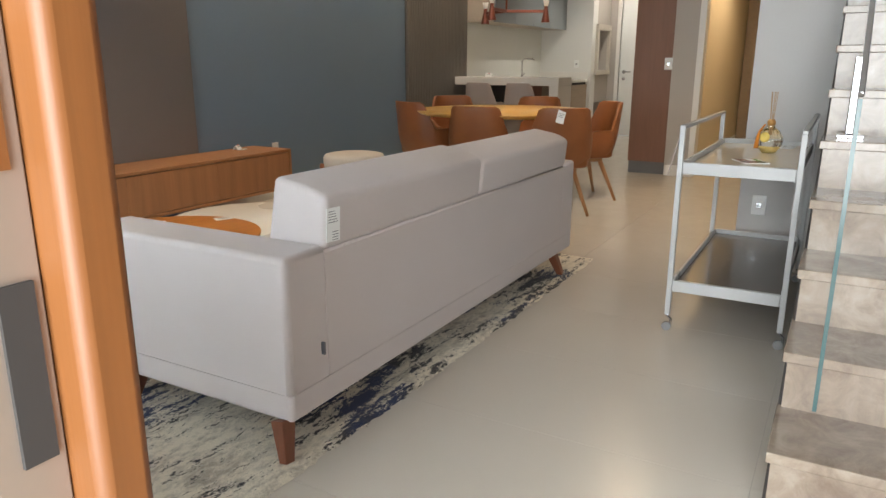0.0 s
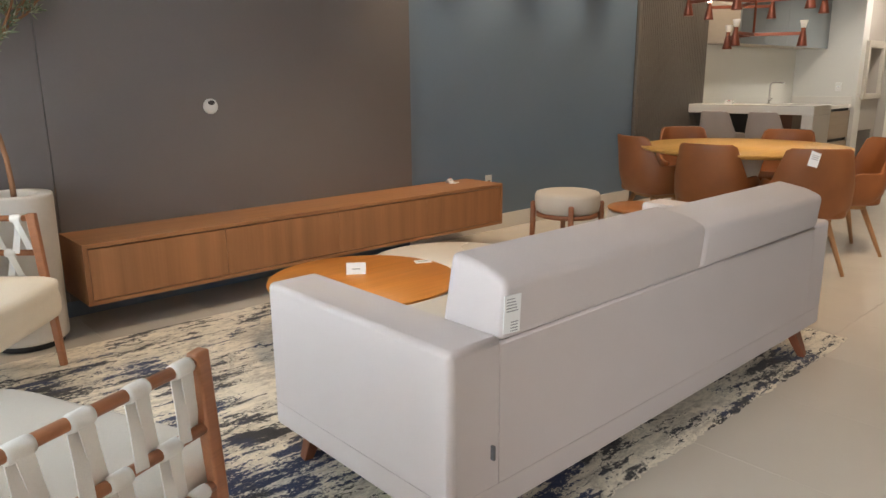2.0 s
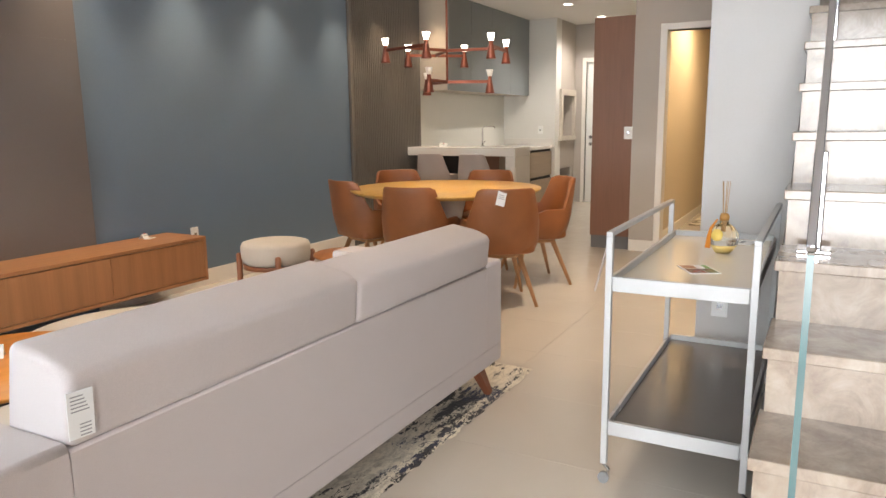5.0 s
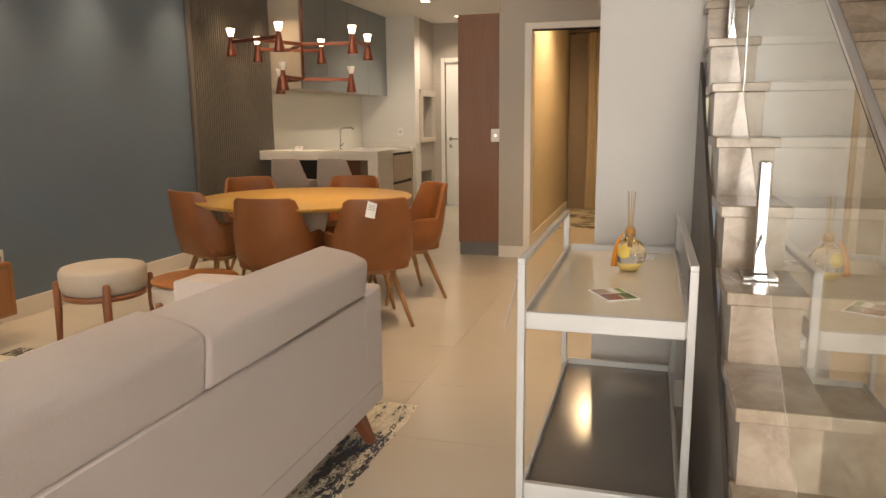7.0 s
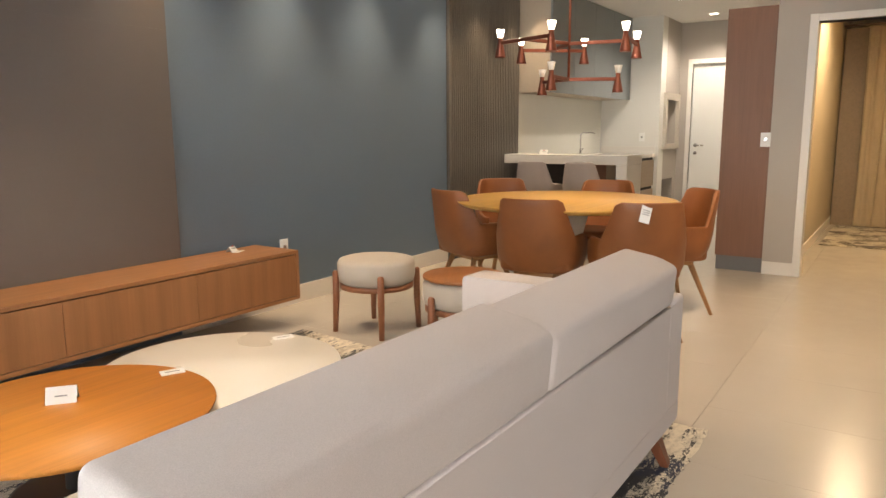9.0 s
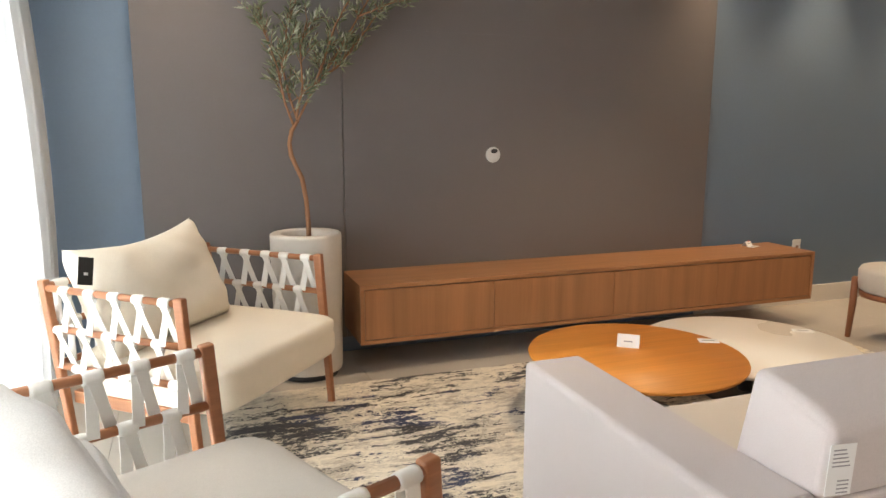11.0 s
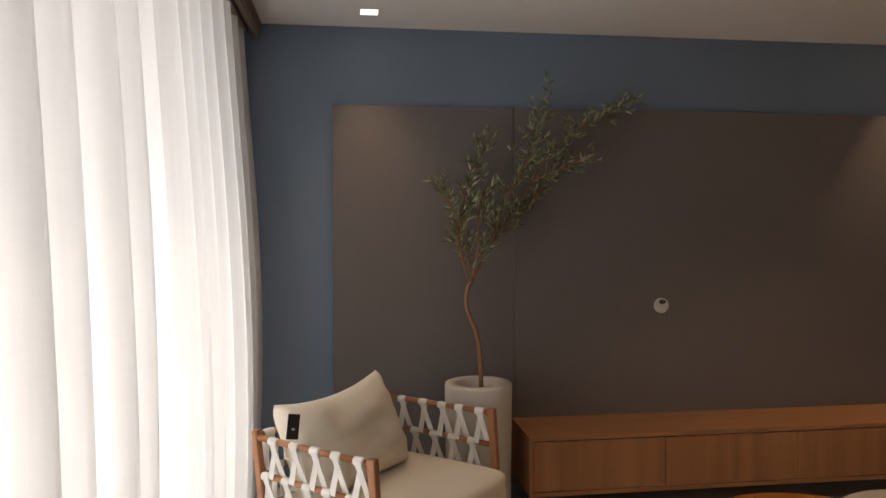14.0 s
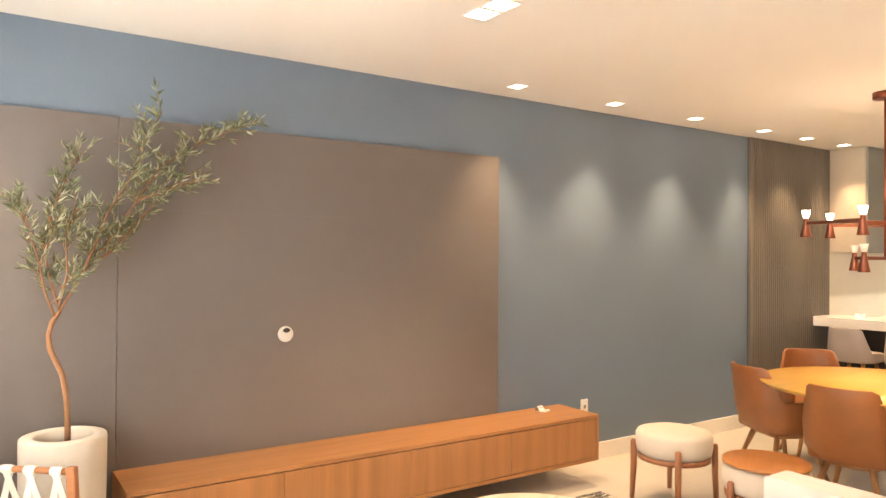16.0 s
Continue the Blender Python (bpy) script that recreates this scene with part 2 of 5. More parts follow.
def tile_material():
    k = Nodes("porcelain_floor_tile")
    where = k.n("ShaderNodeNewGeometry").outputs["Position"]
    wide = k.noise(1.1, 2, 0.5, where)
    c = (0.57, 0.52, 0.45)
    k.link(k.ramp(wide, [(0.2, shade(c, 0.95)), (0.8, shade(c, 1.05))]), k.b.inputs["Base Color"])
    k.link(k.ramp(k.noise(7.0, 4, 0.6, where), [(0.3, (0.20,)), (0.7, (0.27,))]), k.b.inputs["Roughness"])
    k.set(Specular_IOR_Level=0.55)
    return k.m


def stair_material():
    k = Nodes("mottled_stair_stone")
    wide = k.noise(3.2, 6, 0.62, None, 0.8)
    blot = k.noise(9.0, 5, 0.7, None, 1.2)
    fine = k.noise(60, 3)
    col = k.ramp(wide, [(0.30, (0.16, 0.112, 0.078)), (0.5, (0.265, 0.203, 0.152)), (0.66, (0.385, 0.325, 0.262))])
    col = k.mix(0.45, col, k.ramp(blot, [(0.32, (0.14, 0.096, 0.066)), (0.52, (0.275, 0.212, 0.158)), (0.72, (0.40, 0.345, 0.275))]))
    k.link(col, k.b.inputs["Base Color"])
    k.link(k.ramp(fine, [(0.3, (0.12,)), (0.7, (0.2,))]), k.b.inputs["Roughness"])
    return k.m


def rug_material(name, streak, seed, cream, dark, navy, cover=0.5, scale=1.0):
    """Worn woven pattern: cream ground, speckled broken dark rows, navy patches. cover: how much of the pattern is left."""
    k = Nodes(name)
    shift = k.n("ShaderNodeVectorMath")
    shift.operation = "ADD"
    shift.inputs[1].default_value = seed
    k.link(k.coords((scale, scale, scale)), shift.inputs[0])
    vec = shift.outputs[0]

    def stretched(sx, sy):
        m = k.t.nodes.new("ShaderNodeMapping")
        m.inputs["Scale"].default_value = (sx, sy, 1.0)
        k.link(vec, m.inputs["Vector"])
        return m.outputs[0]
    patches = k.noise(1.5, 4, 0.62, stretched(1.0, 1.5), 0.5)
    rows = k.noise(4.2, 5, 0.66, stretched(1.0, streak), 0.25)
    threads = k.noise(24, 5, 0.72, stretched(1.0, 2.1), 0.2)
    specks = k.noise(75, 4, 0.8, stretched(1.0, 1.25))
    pile = k.noise(190, 2)
    amount = k.mix(0.52, patches, rows)
    amount = k.mix(0.40, amount, k.mix(0.45, threads, specks))
    mask = k.ramp(amount, [(0.5 - 0.055 * (1 - cover) - 0.012, (1,)), (0.5 - 0.055 * (1 - cover) + 0.004, (0,))])
    worn = k.ramp(k.mix(0.45, k.noise(2.7, 6, 0.72, stretched(1.0, 2.2), 0.5), threads), [(0.50, (0,)), (0.60, (0.62,))])
    ground = k.ramp(k.noise(17, 5, 0.75, stretched(1.0, 1.8)), [(0.33, shade(cream, 0.66)), (0.52, cream)])
    ink = k.ramp(k.noise(1.7, 3, 0.6, stretched(1.0, 1.3)), [(0.52, dark), (0.60, navy)])
    col = k.mix(worn, ground, (0.27, 0.225, 0.175))
    col = k.mix(mask, col, ink)
    col = k.mix(0.22, col, k.ramp(pile, [(0.3, (0.4, 0.4, 0.4)), (0.7, (1, 1, 1))]), "MULTIPLY")
    k.link(col, k.b.inputs["Base Color"])
    k.set(Roughness=0.97, Sheen_Weight=0.15)
    k.bump(k.mix(0.4, pile, specks), 0.7, 0.008)
    return k.m


def sheer_material():
    """Thin curtain cloth that lets daylight through."""
    k = Nodes("sheer_white_linen")
    t = k.t
    slub = k.noise(1.0, 4, 0.7, k.coords((30, 30, 260)))
    up = k.noise(1.0, 3, 0.6, k.coords((60, 60, 3)))
    c = k.ramp(k.mix(0.5, slub, up), [(0.3, (0.68, 0.67, 0.65)), (0.7, (0.73, 0.72, 0.70))])
    dif = t.nodes.new("ShaderNodeBsdfDiffuse")
    tra = t.nodes.new("ShaderNodeBsdfTranslucent")
    mix = t.nodes.new("ShaderNodeMixShader")
    mix.inputs[0].default_value = 0.5
    k.link(c, dif.inputs["Color"])
    k.link(c, tra.inputs["Color"])
    k.link(dif.outputs[0], mix.inputs[1])
    k.link(tra.outputs[0], mix.inputs[2])
    thin = t.nodes.new("ShaderNodeBsdfTransparent")
    weave = t.nodes.new("ShaderNodeMixShader")
    weave.inputs[0].default_value = 0.16
    k.link(mix.outputs[0], weave.inputs[1])
    k.link(thin.outputs[0], weave.inputs[2])
    k.link(weave.outputs[0], t.nodes["Material Output"].inputs["Surface"])
    return k.m


def leaf_material():
    k = Nodes("olive_leaf")
    r = k.t.nodes.new("ShaderNodeNewGeometry")
    col = k.ramp(r.outputs["Random Per Island"], [(0.0, (0.08, 0.10, 0.05)), (0.5, (0.18, 0.21, 0.115)), (0.85, (0.30, 0.325, 0.21)), (1.0, (0.46, 0.47, 0.37))])
    k.link(col, k.b.inputs["Base Color"])
    k.set(Roughness=0.55)
    return k.m


TILE, STONE, SHEER, LEAF = tile_material(), stair_material(), sheer_material(), leaf_material()
RUG_M = rug_material("distressed_rug_pile", 5.0, (3.1, 1.7, 0.0), (0.80, 0.72, 0.58), (0.026, 0.023, 0.025), (0.013, 0.024, 0.08), 0.74)
GROUT = plain("floor_grout", (0.46, 0.42, 0.365), 0.9)
HALL_CURTAIN = fabric("ochre_curtain_cloth", (0.50, 0.41, 0.28), 200, 0.06)


# ---- mesh tools ----
def mesh_ob(name, bm, material, parent=None, label=""):
    me = bpy.data.meshes.new(name)
    bm.normal_update()
    bm.to_mesh(me)
    bm.free()
    me.materials.append(material)
    ob = new(name, me)
    if parent is not None:
        ob.parent = parent
    if label:
        ob["label"] = label
    return ob


def part(name, bm, material, parent, label=""):
    return mesh_ob(name, bm, material, parent, label)


def thing(name, m, label, category, group=""):
    ob = new(name)
    ob.empty_display_size = 0.1
    ob.matrix_world = m
    return tagged(ob, label, category, group)


def setting(name, bm, material, label, category):
    return tagged(mesh_ob(name, bm, material), label, category, kind="structure")


def add_box(bm, x0, x1, y0, y1, z0, z1):
    v = [bm.verts.new((x, y, z)) for z in (z0, z1) for y in (y0, y1) for x in (x0, x1)]
    faces = []
    for q in ((0, 2, 3, 1), (4, 5, 7, 6), (0, 1, 5, 4), (2, 6, 7, 3), (0, 4, 6, 2), (1, 3, 7, 5)):
        faces.append(bm.faces.new([v[k] for k in q]))
    return v, faces


def box(x0, x1, y0, y1, z0, z1, bevel=0.0, seg=2, bm=None, sharp=()):
    """A box, its edges rounded by bevel but for those in the planes named sharp (axis, place)."""
    own = bmesh.new()
    add_box(own, min(x0, x1), max(x0, x1), min(y0, y1), max(y0, y1), min(z0, z1), max(z0, z1))
    if bevel:
        rounded = [e for e in own.edges if not any(all(abs(v.co[a] - c) < 1e-5 for v in e.verts) for a, c in sharp)]
        r = bmesh.ops.bevel(own, geom=rounded, offset=bevel, segments=seg, profile=0.5, affect="EDGES")
        for f in r["faces"]:
            f.smooth = True
    return merge(bm, own)


def merge(bm, own):
    if bm is None:
        return own
    me = bpy.data.meshes.new("scratch")
    own.to_mesh(me)
    own.free()
    bm.from_mesh(me)
    bpy.data.meshes.remove(me)
    return bm


def prism(pts, axis, a, b, bevel=0.0, seg=3, bm=None):
    """A flat outline drawn out along an axis from a to b. pts are the other two coordinates in order."""
    own = bmesh.new()

    def at(p, c):
        q = list(p)
        q.insert(axis, c)
        return q
    v0 = [own.verts.new(at(p, a)) for p in pts]
    v1 = [own.verts.new(at(p, b)) for p in pts]
    own.faces.new(v0)
    own.faces.new(v1[::-1])
    for k in range(len(pts)):
        own.faces.new((v0[k - 1], v1[k - 1], v1[k], v0[k]))
    bmesh.ops.recalc_face_normals(own, faces=own.faces[:])
    if bevel:
        r = bmesh.ops.bevel(own, geom=own.edges[:] + own.verts[:], offset=bevel, segments=seg, profile=0.5, affect="EDGES")
        for f in r["faces"]:
            f.smooth = True
    return merge(bm, own)


def lathe(profile, n=32, center=(0, 0), bm=None, cap=True):
    """Turned body round the z axis from (radius, height) pairs."""
    own = bmesh.new()
    rings = []
    for r, z in profile:
        rings.append([own.verts.new((center[0] + r * math.cos(2 * math.pi * k / n), center[1] + r * math.sin(2 * math.pi * k / n), z)) for k in range(n)])
    for a, b in zip(rings, rings[1:]):
        for k in range(n):
            f = own.faces.new((a[k - 1], a[k], b[k], b[k - 1]))
            f.smooth = True
    if cap:
        own.faces.new(rings[0][::-1])
        own.faces.new(rings[-1])
    bmesh.ops.recalc_face_normals(own, faces=own.faces[:])
    return merge(bm, own)


def tube(points, radii, n=8, bm=None, flat=1.0):
    """A round bar along points; radii one number or one per point; flat squeezes it across."""
    own = bmesh.new()
    pts = [Vector(p) for p in points]
    if not isinstance(radii, (list, tuple)):
        radii = [radii] * len(pts)
    rings = []
    side = None
    for k, p in enumerate(pts):
        d = (pts[min(k + 1, len(pts) - 1)] - pts[max(k - 1, 0)]).normalized()
        if side is None:
            side = d.orthogonal().normalized()
            if abs(d.z) < 0.9:
                side = d.cross(Vector((0, 0, 1))).normalized()
        side = (side - d * side.dot(d)).normalized()
        up = d.cross(side)
        rings.append([own.verts.new(p + radii[k] * (math.cos(2 * math.pi * j / n) * side + flat * math.sin(2 * math.pi * j / n) * up)) for j in range(n)])
    for a, b in zip(rings, rings[1:]):
        for j in range(n):
            f = own.faces.new((a[j - 1], a[j], b[j], b[j - 1]))
            f.smooth = True
    own.faces.new(rings[0][::-1])
    own.faces.new(rings[-1])
    bmesh.ops.recalc_face_normals(own, faces=own.faces[:])
    return merge(bm, own)


def beam(p0, p1, w0, w1, t0=None, t1=None, side=None, bm=None, bevel=0.003):
    """A tapered bar of rectangular section from p0 to p1."""
    own = bmesh.new()
    p0, p1 = Vector(p0), Vector(p1)
    d = (p1 - p0).normalized()
    s = Vector(side) if side else d.orthogonal()
    s = (s - d * s.dot(d)).normalized()
    u = d.cross(s)
    t0, t1 = t0 or w0, t1 or w1
    rows = []
    for p, w, t in ((p0, w0, t0), (p1, w1, t1)):
        rows.append([own.verts.new(p + a * s * w / 2 + b * u * t / 2) for a, b in ((-1, -1), (1, -1), (1, 1), (-1, 1))])
    own.faces.new(rows[0][::-1])
    own.faces.new(rows[1])
    for j in range(4):
        own.faces.new((rows[0][j - 1], rows[0][j], rows[1][j], rows[1][j - 1]))
    bmesh.ops.recalc_face_normals(own, faces=own.faces[:])
    if bevel:
        r = bmesh.ops.bevel(own, geom=own.edges[:] + own.verts[:], offset=bevel, segments=2, profile=0.5, affect="EDGES")
        for f in r["faces"]:
            f.smooth = True
    return merge(bm, own)


def cushion(sx, sy, sz, power=5.0, n=9, center=(0, 0, 0), wave=0.0, seed=0, bm=None):
    """A stuffed cushion: a box with generously rounded faces, slightly uneven."""
    own = bmesh.new()
    bmesh.ops.create_cube(own, size=2.0)
    bmesh.ops.subdivide_edges(own, edges=own.edges[:], cuts=n, use_grid_fill=True)
    for v in own.verts:
        p = v.co
        s = (abs(p.x) ** power + abs(p.y) ** power + abs(p.z) ** power) ** (1 / power)
        q = Vector(p) / s
        if wave:
            d = noise.noise(Vector((q.x * 2.3 + seed, q.y * 2.3, q.z * 2.3))) * wave
            q = q * (1 + d)
        v.co = Vector((q.x * sx / 2 + center[0], q.y * sy / 2 + center[1], q.z * sz / 2 + center[2]))
    for f in own.faces:
        f.smooth = True
    return merge(bm, own)


def moved(bm, m):
    bmesh.ops.transform(bm, matrix=m, verts=bm.verts[:])
    return bm


# ---- structure ----
setting("wall_north", box(-0.3, BLUE_END, 0, 0.18, 0, CEIL + 0.1), BLUE, "matt blue-grey painted living room wall", "wall")
setting("wall_north_kitchen", box(BLUE_END, FAR + 0.3, 0.004, 0.18, 0, CEIL + 0.1), WHITE_WALL, "off-white painted kitchen wall behind the cabinets", "wall")
bm = box(-0.15, WEST, -0.72, 0.0, 0, CEIL + 0.1)
box(-0.15, WEST, -3.45, -0.72, 2.52, CEIL + 0.1, bm=bm)
box(-0.15, WEST, -3.75, -3.45, 0, CEIL + 0.1, bm=bm)
setting("wall_west", bm, GREY_WALL, "light grey wall round the tall front window", "wall")
bm = box(WEST, 0.60, -3.75, -3.60, 0, CEIL + 0.1)
box(0.56, 0.76, -4.027, -3.75, 0, CEIL + 0.1, bm=bm)
box(0.56, 0.76, -5.10, -4.027, 2.16, CEIL + 0.1, bm=bm)
box(0.56, 0.76, SOUTH, -5.10, 0, CEIL + 0.1, bm=bm)
setting("wall_entrance", bm, GREY_WALL, "light grey entrance wall with the front door opening", "wall")
setting("wall_south", box(0.56, FAR + 0.3, SOUTH - 0.15, SOUTH, 0, 5.2), GREY_WALL, "light grey wall along the stairs", "wall")
setting("wall_stair", box(5.0, HALL + 0.14, STAIR_Y - 0.02, -3.84, 0, CEIL), GREY_WALL, "light grey wall block beside the stairs", "wall")
bm = box(HALL, HALL + 0.14, -2.985, -2.69, 0, CEIL)
box(HALL, HALL + 0.14, -3.84, -2.985, 2.10, CEIL, bm=bm)
box(HALL, HALL + 0.14, -3.84, -3.775, 0, 2.10, bm=bm)
setting("wall_hall_opening", bm, BEIGE_WALL, "beige wall with the opening to the hall", "wall")
setting("wall_hall_north", box(HALL + 0.14, 13.4, -2.87, -2.69, 0, CEIL), HALL_WALL, "warm beige hall wall", "wall")
setting("wall_hall_south", box(HALL + 0.14, 13.4, -3.98, -3.84, 0, CEIL), HALL_WALL, "warm beige hall wall", "wall")
setting("wall_hall_end", box(13.3, 13.45, -3.98, -2.69, 0, CEIL), HALL_WALL, "hall end wall behind the curtain", "wall")
bm = box(FAR, FAR + 0.15, -2.69, -1.80, 0, CEIL)
box(FAR, FAR + 0.15, -1.80, -1.01, 2.17, CEIL, bm=bm)
box(FAR, FAR + 0.15, -1.01, 0.0, 0, CEIL, bm=bm)
setting("wall_kitchen_end", bm, BEIGE_WALL, "beige kitchen end wall with a white door", "wall")
bm = box(-0.3, FAR + 1.2, STAIR_Y, 0.18, CEIL, CEIL + 0.12)
box(-0.3, 4.3, SOUTH, STAIR_Y, CEIL, CEIL + 0.12, bm=bm)
box(7.6, FAR + 1.2, SOUTH, STAIR_Y, CEIL, CEIL + 0.12, bm=bm)
setting("ceiling", bm, CEIL_M, "smooth warm white plaster ceiling", "ceiling")
bm = box(4.2, 4.3, SOUTH, STAIR_Y, CEIL + 0.12, 5.2)
box(7.6, 7.7, SOUTH, STAIR_Y, CEIL + 0.12, 5.2, bm=bm)
box(4.2, 7.7, STAIR_Y, STAIR_Y + 0.1, CEIL + 0.12, 5.2, bm=bm)
box(4.2, 7.7, SOUTH, STAIR_Y + 0.1, 5.2, 5.3, bm=bm)
setting("wall_stairwell", bm, GREY_WALL, "light grey upper stairwell walls", "wall")

floor = setting("floor", box(0.05, 13.45, SOUTH, 0.0, -0.1, -0.006), GROUT, "pale beige large-format porcelain floor with thin joints", "floor")
setting("ground", box(-400, 0.05, -400, 400, -0.14, -0.04), GROUND_M, "grey paved ground outside the shop front", "ground")
setting("wall_outside", box(-9.2, -9.0, -14, 10, -0.04, 2.6), OUTWALL, "pale rendered wall across the yard", "wall")

# skirting
bm = box(WEST, PANEL_L, -0.014, 0, 0, 0.13)
box(PANEL_R, BLUE_END, -0.014, 0, 0, 0.13, bm=bm)
setting("baseboard_north", bm, TRIM_M, "cream skirting board along the blue wall", "baseboard")
bm = box(HALL - 0.014, HALL, -2.93, -2.694, 0, 0.11)
setting("baseboard_opening", bm, TRIM_M, "cream skirting board beside the hall opening", "baseboard")
bm = box(HALL + 0.14, 13.3, -2.884, -2.87, 0, 0.10)
setting("baseboard_hall", bm, TRIM_M, "cream skirting board along the hall", "baseboard")
bm = box(4.986, 5.0, STAIR_Y + 0.01, -3.84, 0, 0.12)
box(4.986, HALL, -3.84, -3.826, 0, 0.12, bm=bm)
setting("baseboard_stair", bm, TRIM_M, "cream skirting board round the stair wall", "baseboard")

# hall opening trim
bm = box(HALL - 0.018, HALL + 0.15, -2.993, -2.93, 0, 2.16, 0.004)
box(HALL - 0.018, HALL + 0.15, -3.83, -3.77, 0, 2.16, 0.004, bm=bm)
box(HALL - 0.016, HALL + 0.15, -3.77, -2.993, 2.10, 2.158, 0.004, bm=bm)
setting("trim_hall_opening", bm, TRIM_M, "white painted door lining round the hall opening", "door trim")

# ---- window, curtain, entrance ----
win = tagged(new("window_1"), "tall aluminium-framed front window behind the sheer curtain", "window", kind="structure")
for y0, y1 in ((-0.78, -0.72), (-1.62, -1.56), (-2.46, -2.40), (-3.45, -3.39)):
    part("window_frame", box(-0.08, -0.02, y0, y1, 0.06, 2.46, 0.004), STEEL, win)
for z0, z1 in ((0.0, 0.06), (2.46, 2.52)):
    part("window_frame", box(-0.082, -0.018, -3.45, -0.72, z0, z1, 0.004), STEEL, win)
for y0, y1 in ((-1.56, -0.78), (-2.40, -1.62), (-3.39, -2.46)):
    p = part("pane", box(-0.053, -0.047, y0, y1, 0.06, 2.46), GLASS, win)
    p.visible_shadow = False


def curtain_bm(x, y0, y1, z0, z1, folds, depth, seed, belly=0.0, axis=0, roll=0.0):
    """Hanging cloth with soft uneven folds, gathered at the top; belly: how far it swells out halfway down."""
    own = bmesh.new()
    nu, nv = folds * 18, 20
    rng = random.Random(seed)
    ph = [rng.uniform(-0.7, 0.7) for _ in range(folds + 2)]
    am = [rng.uniform(0.55, 1.25) for _ in range(folds + 2)]
    grid = []
    for j in range(nv + 1):
        v = j / nv
        row = []
        for i in range(nu + 1):
            u = i / nu
            k = u * folds
            a, b = int(k), min(int(k) + 1, folds + 1)
            f = k - int(k)
            phase = ph[a] * (1 - f) + ph[b] * f
            amp = am[a] * (1 - f) + am[b] * f
            wob = 0.35 * math.sin(2.1 * v + 9 * u + seed)
            d = depth * amp * (0.5 + 0.5 * v) * math.sin(2 * math.pi * k + 1.6 * phase + wob * v)
            d += depth * 0.35 * math.sin(4 * math.pi * k + 2 * phase + v)
            d += belly * math.sin(math.pi * min(v * 0.78, 1)) ** 1.3 * (1 - 0.5 * u)
            s = y0 + (y1 - y0) * u + 0.02 * math.sin(2.4 * v + 21 * u + seed) * v
            s += roll * amp * (0.35 + 0.65 * v) * math.sin(4 * math.pi * k + 2.6 * phase + wob) * min(1, 6 * u, 6 * (1 - u))
            z = z1 + (z0 - z1) * v
            row.append(own.verts.new((x + d, s, z) if axis == 0 else (s, x + d, z)))
        grid.append(row)
    for j in range(nv):
        for i in range(nu):
            f = own.faces.new((grid[j][i], grid[j][i + 1], grid[j + 1][i + 1], grid[j + 1][i]))
            f.smooth = True
    return own


cur = thing("curtain", pose(0, 0, 0), "sheer white linen curtain hanging in soft folds to the floor", "curtain")
part("cloth", curtain_bm(0.385, -0.15, -3.52, 0.015, 2.665, 15, 0.085, 3, 0.085, 0, 0.036), SHEER, cur)
rail = thing("curtain_rail", pose(0, 0, 0), "brown moulded curtain rail fixed under the ceiling", "curtain rail")
part("fascia", prism([(0.455, 2.745), (0.455, 2.685), (0.47, 2.68), (0.475, 2.66), (0.495, 2.66), (0.50, 2.70), (0.515, 2.715), (0.515, 2.745)], 1, -3.60, -0.004, 0.0), RAIL_M, rail)
part("track", box(0.33, 0.40, -3.60, -0.02, 2.695, 2.742, 0.003), RAIL_M, rail)
part("track", box(0.405, 0.45, -3.60, -0.10, 2.66, 2.70, 0.003), RAIL_M, rail)

jamb = tagged(new("door_1"), "warm wooden front door standing wide open in its frame", "door", kind="structure")
part("jamb", box(0.55, 0.771, -4.050, -4.027, 0, 2.16, 0.003), ENTRY_WOOD, jamb)
part("door_stop", box(0.771, 0.797, -4.072, -4.01, 0, 2.165, 0.006), ENTRY_WOOD, jamb, "orange-brown wooden frame edge")
strike = part("strike_plate", box(0.715, 0.7705, -4.0525, -4.050, 0.90, 1.19, 0.001), plain("warm_strike_plate", (0.34, 0.29, 0.25), 0.38, 0.5), jamb, "narrow strike plate")
part("latch_slot", box(0.752, 0.766, -4.0545, -4.0525, 1.0, 1.075), DARK, strike)
part("latch_slot", box(0.748, 0.764, -4.0545, -4.0525, 1.118, 1.172), ENTRY_WOOD, strike)
part("jamb", box(0.55, 0.795, -5.10, -5.05, 0, 2.16, 0.003), ENTRY_WOOD, jamb)
part("head", box(0.55, 0.795, -5.05, -4.050, 2.11, 2.16, 0.003), ENTRY_WOOD, jamb)
leaf = part("door_leaf", box(0.80, 1.70, -5.10, -5.06, 0.008, 2.10, 0.003), wood("pale_oak_door_veneer", (0.52, 0.34, 0.185), 2, 0.5, 0.14), jamb, "pale oak front door leaf")
for z, s in ((1.05, 0.026), (0.93, 0.028)):
    part("rosette", box(1.60, 1.655, -5.06, -5.052, z - s, z + s, 0.002), STEEL, leaf, "square brushed steel rosette")
h = tube([(1.628, -5.052, 1.05), (1.628, -5.01, 1.05), (1.61, -5.002, 1.05), (1.50, -5.002, 1.05)], 0.011, 10)
part("door_handle", h, STEEL, leaf, "brushed steel lever handle")

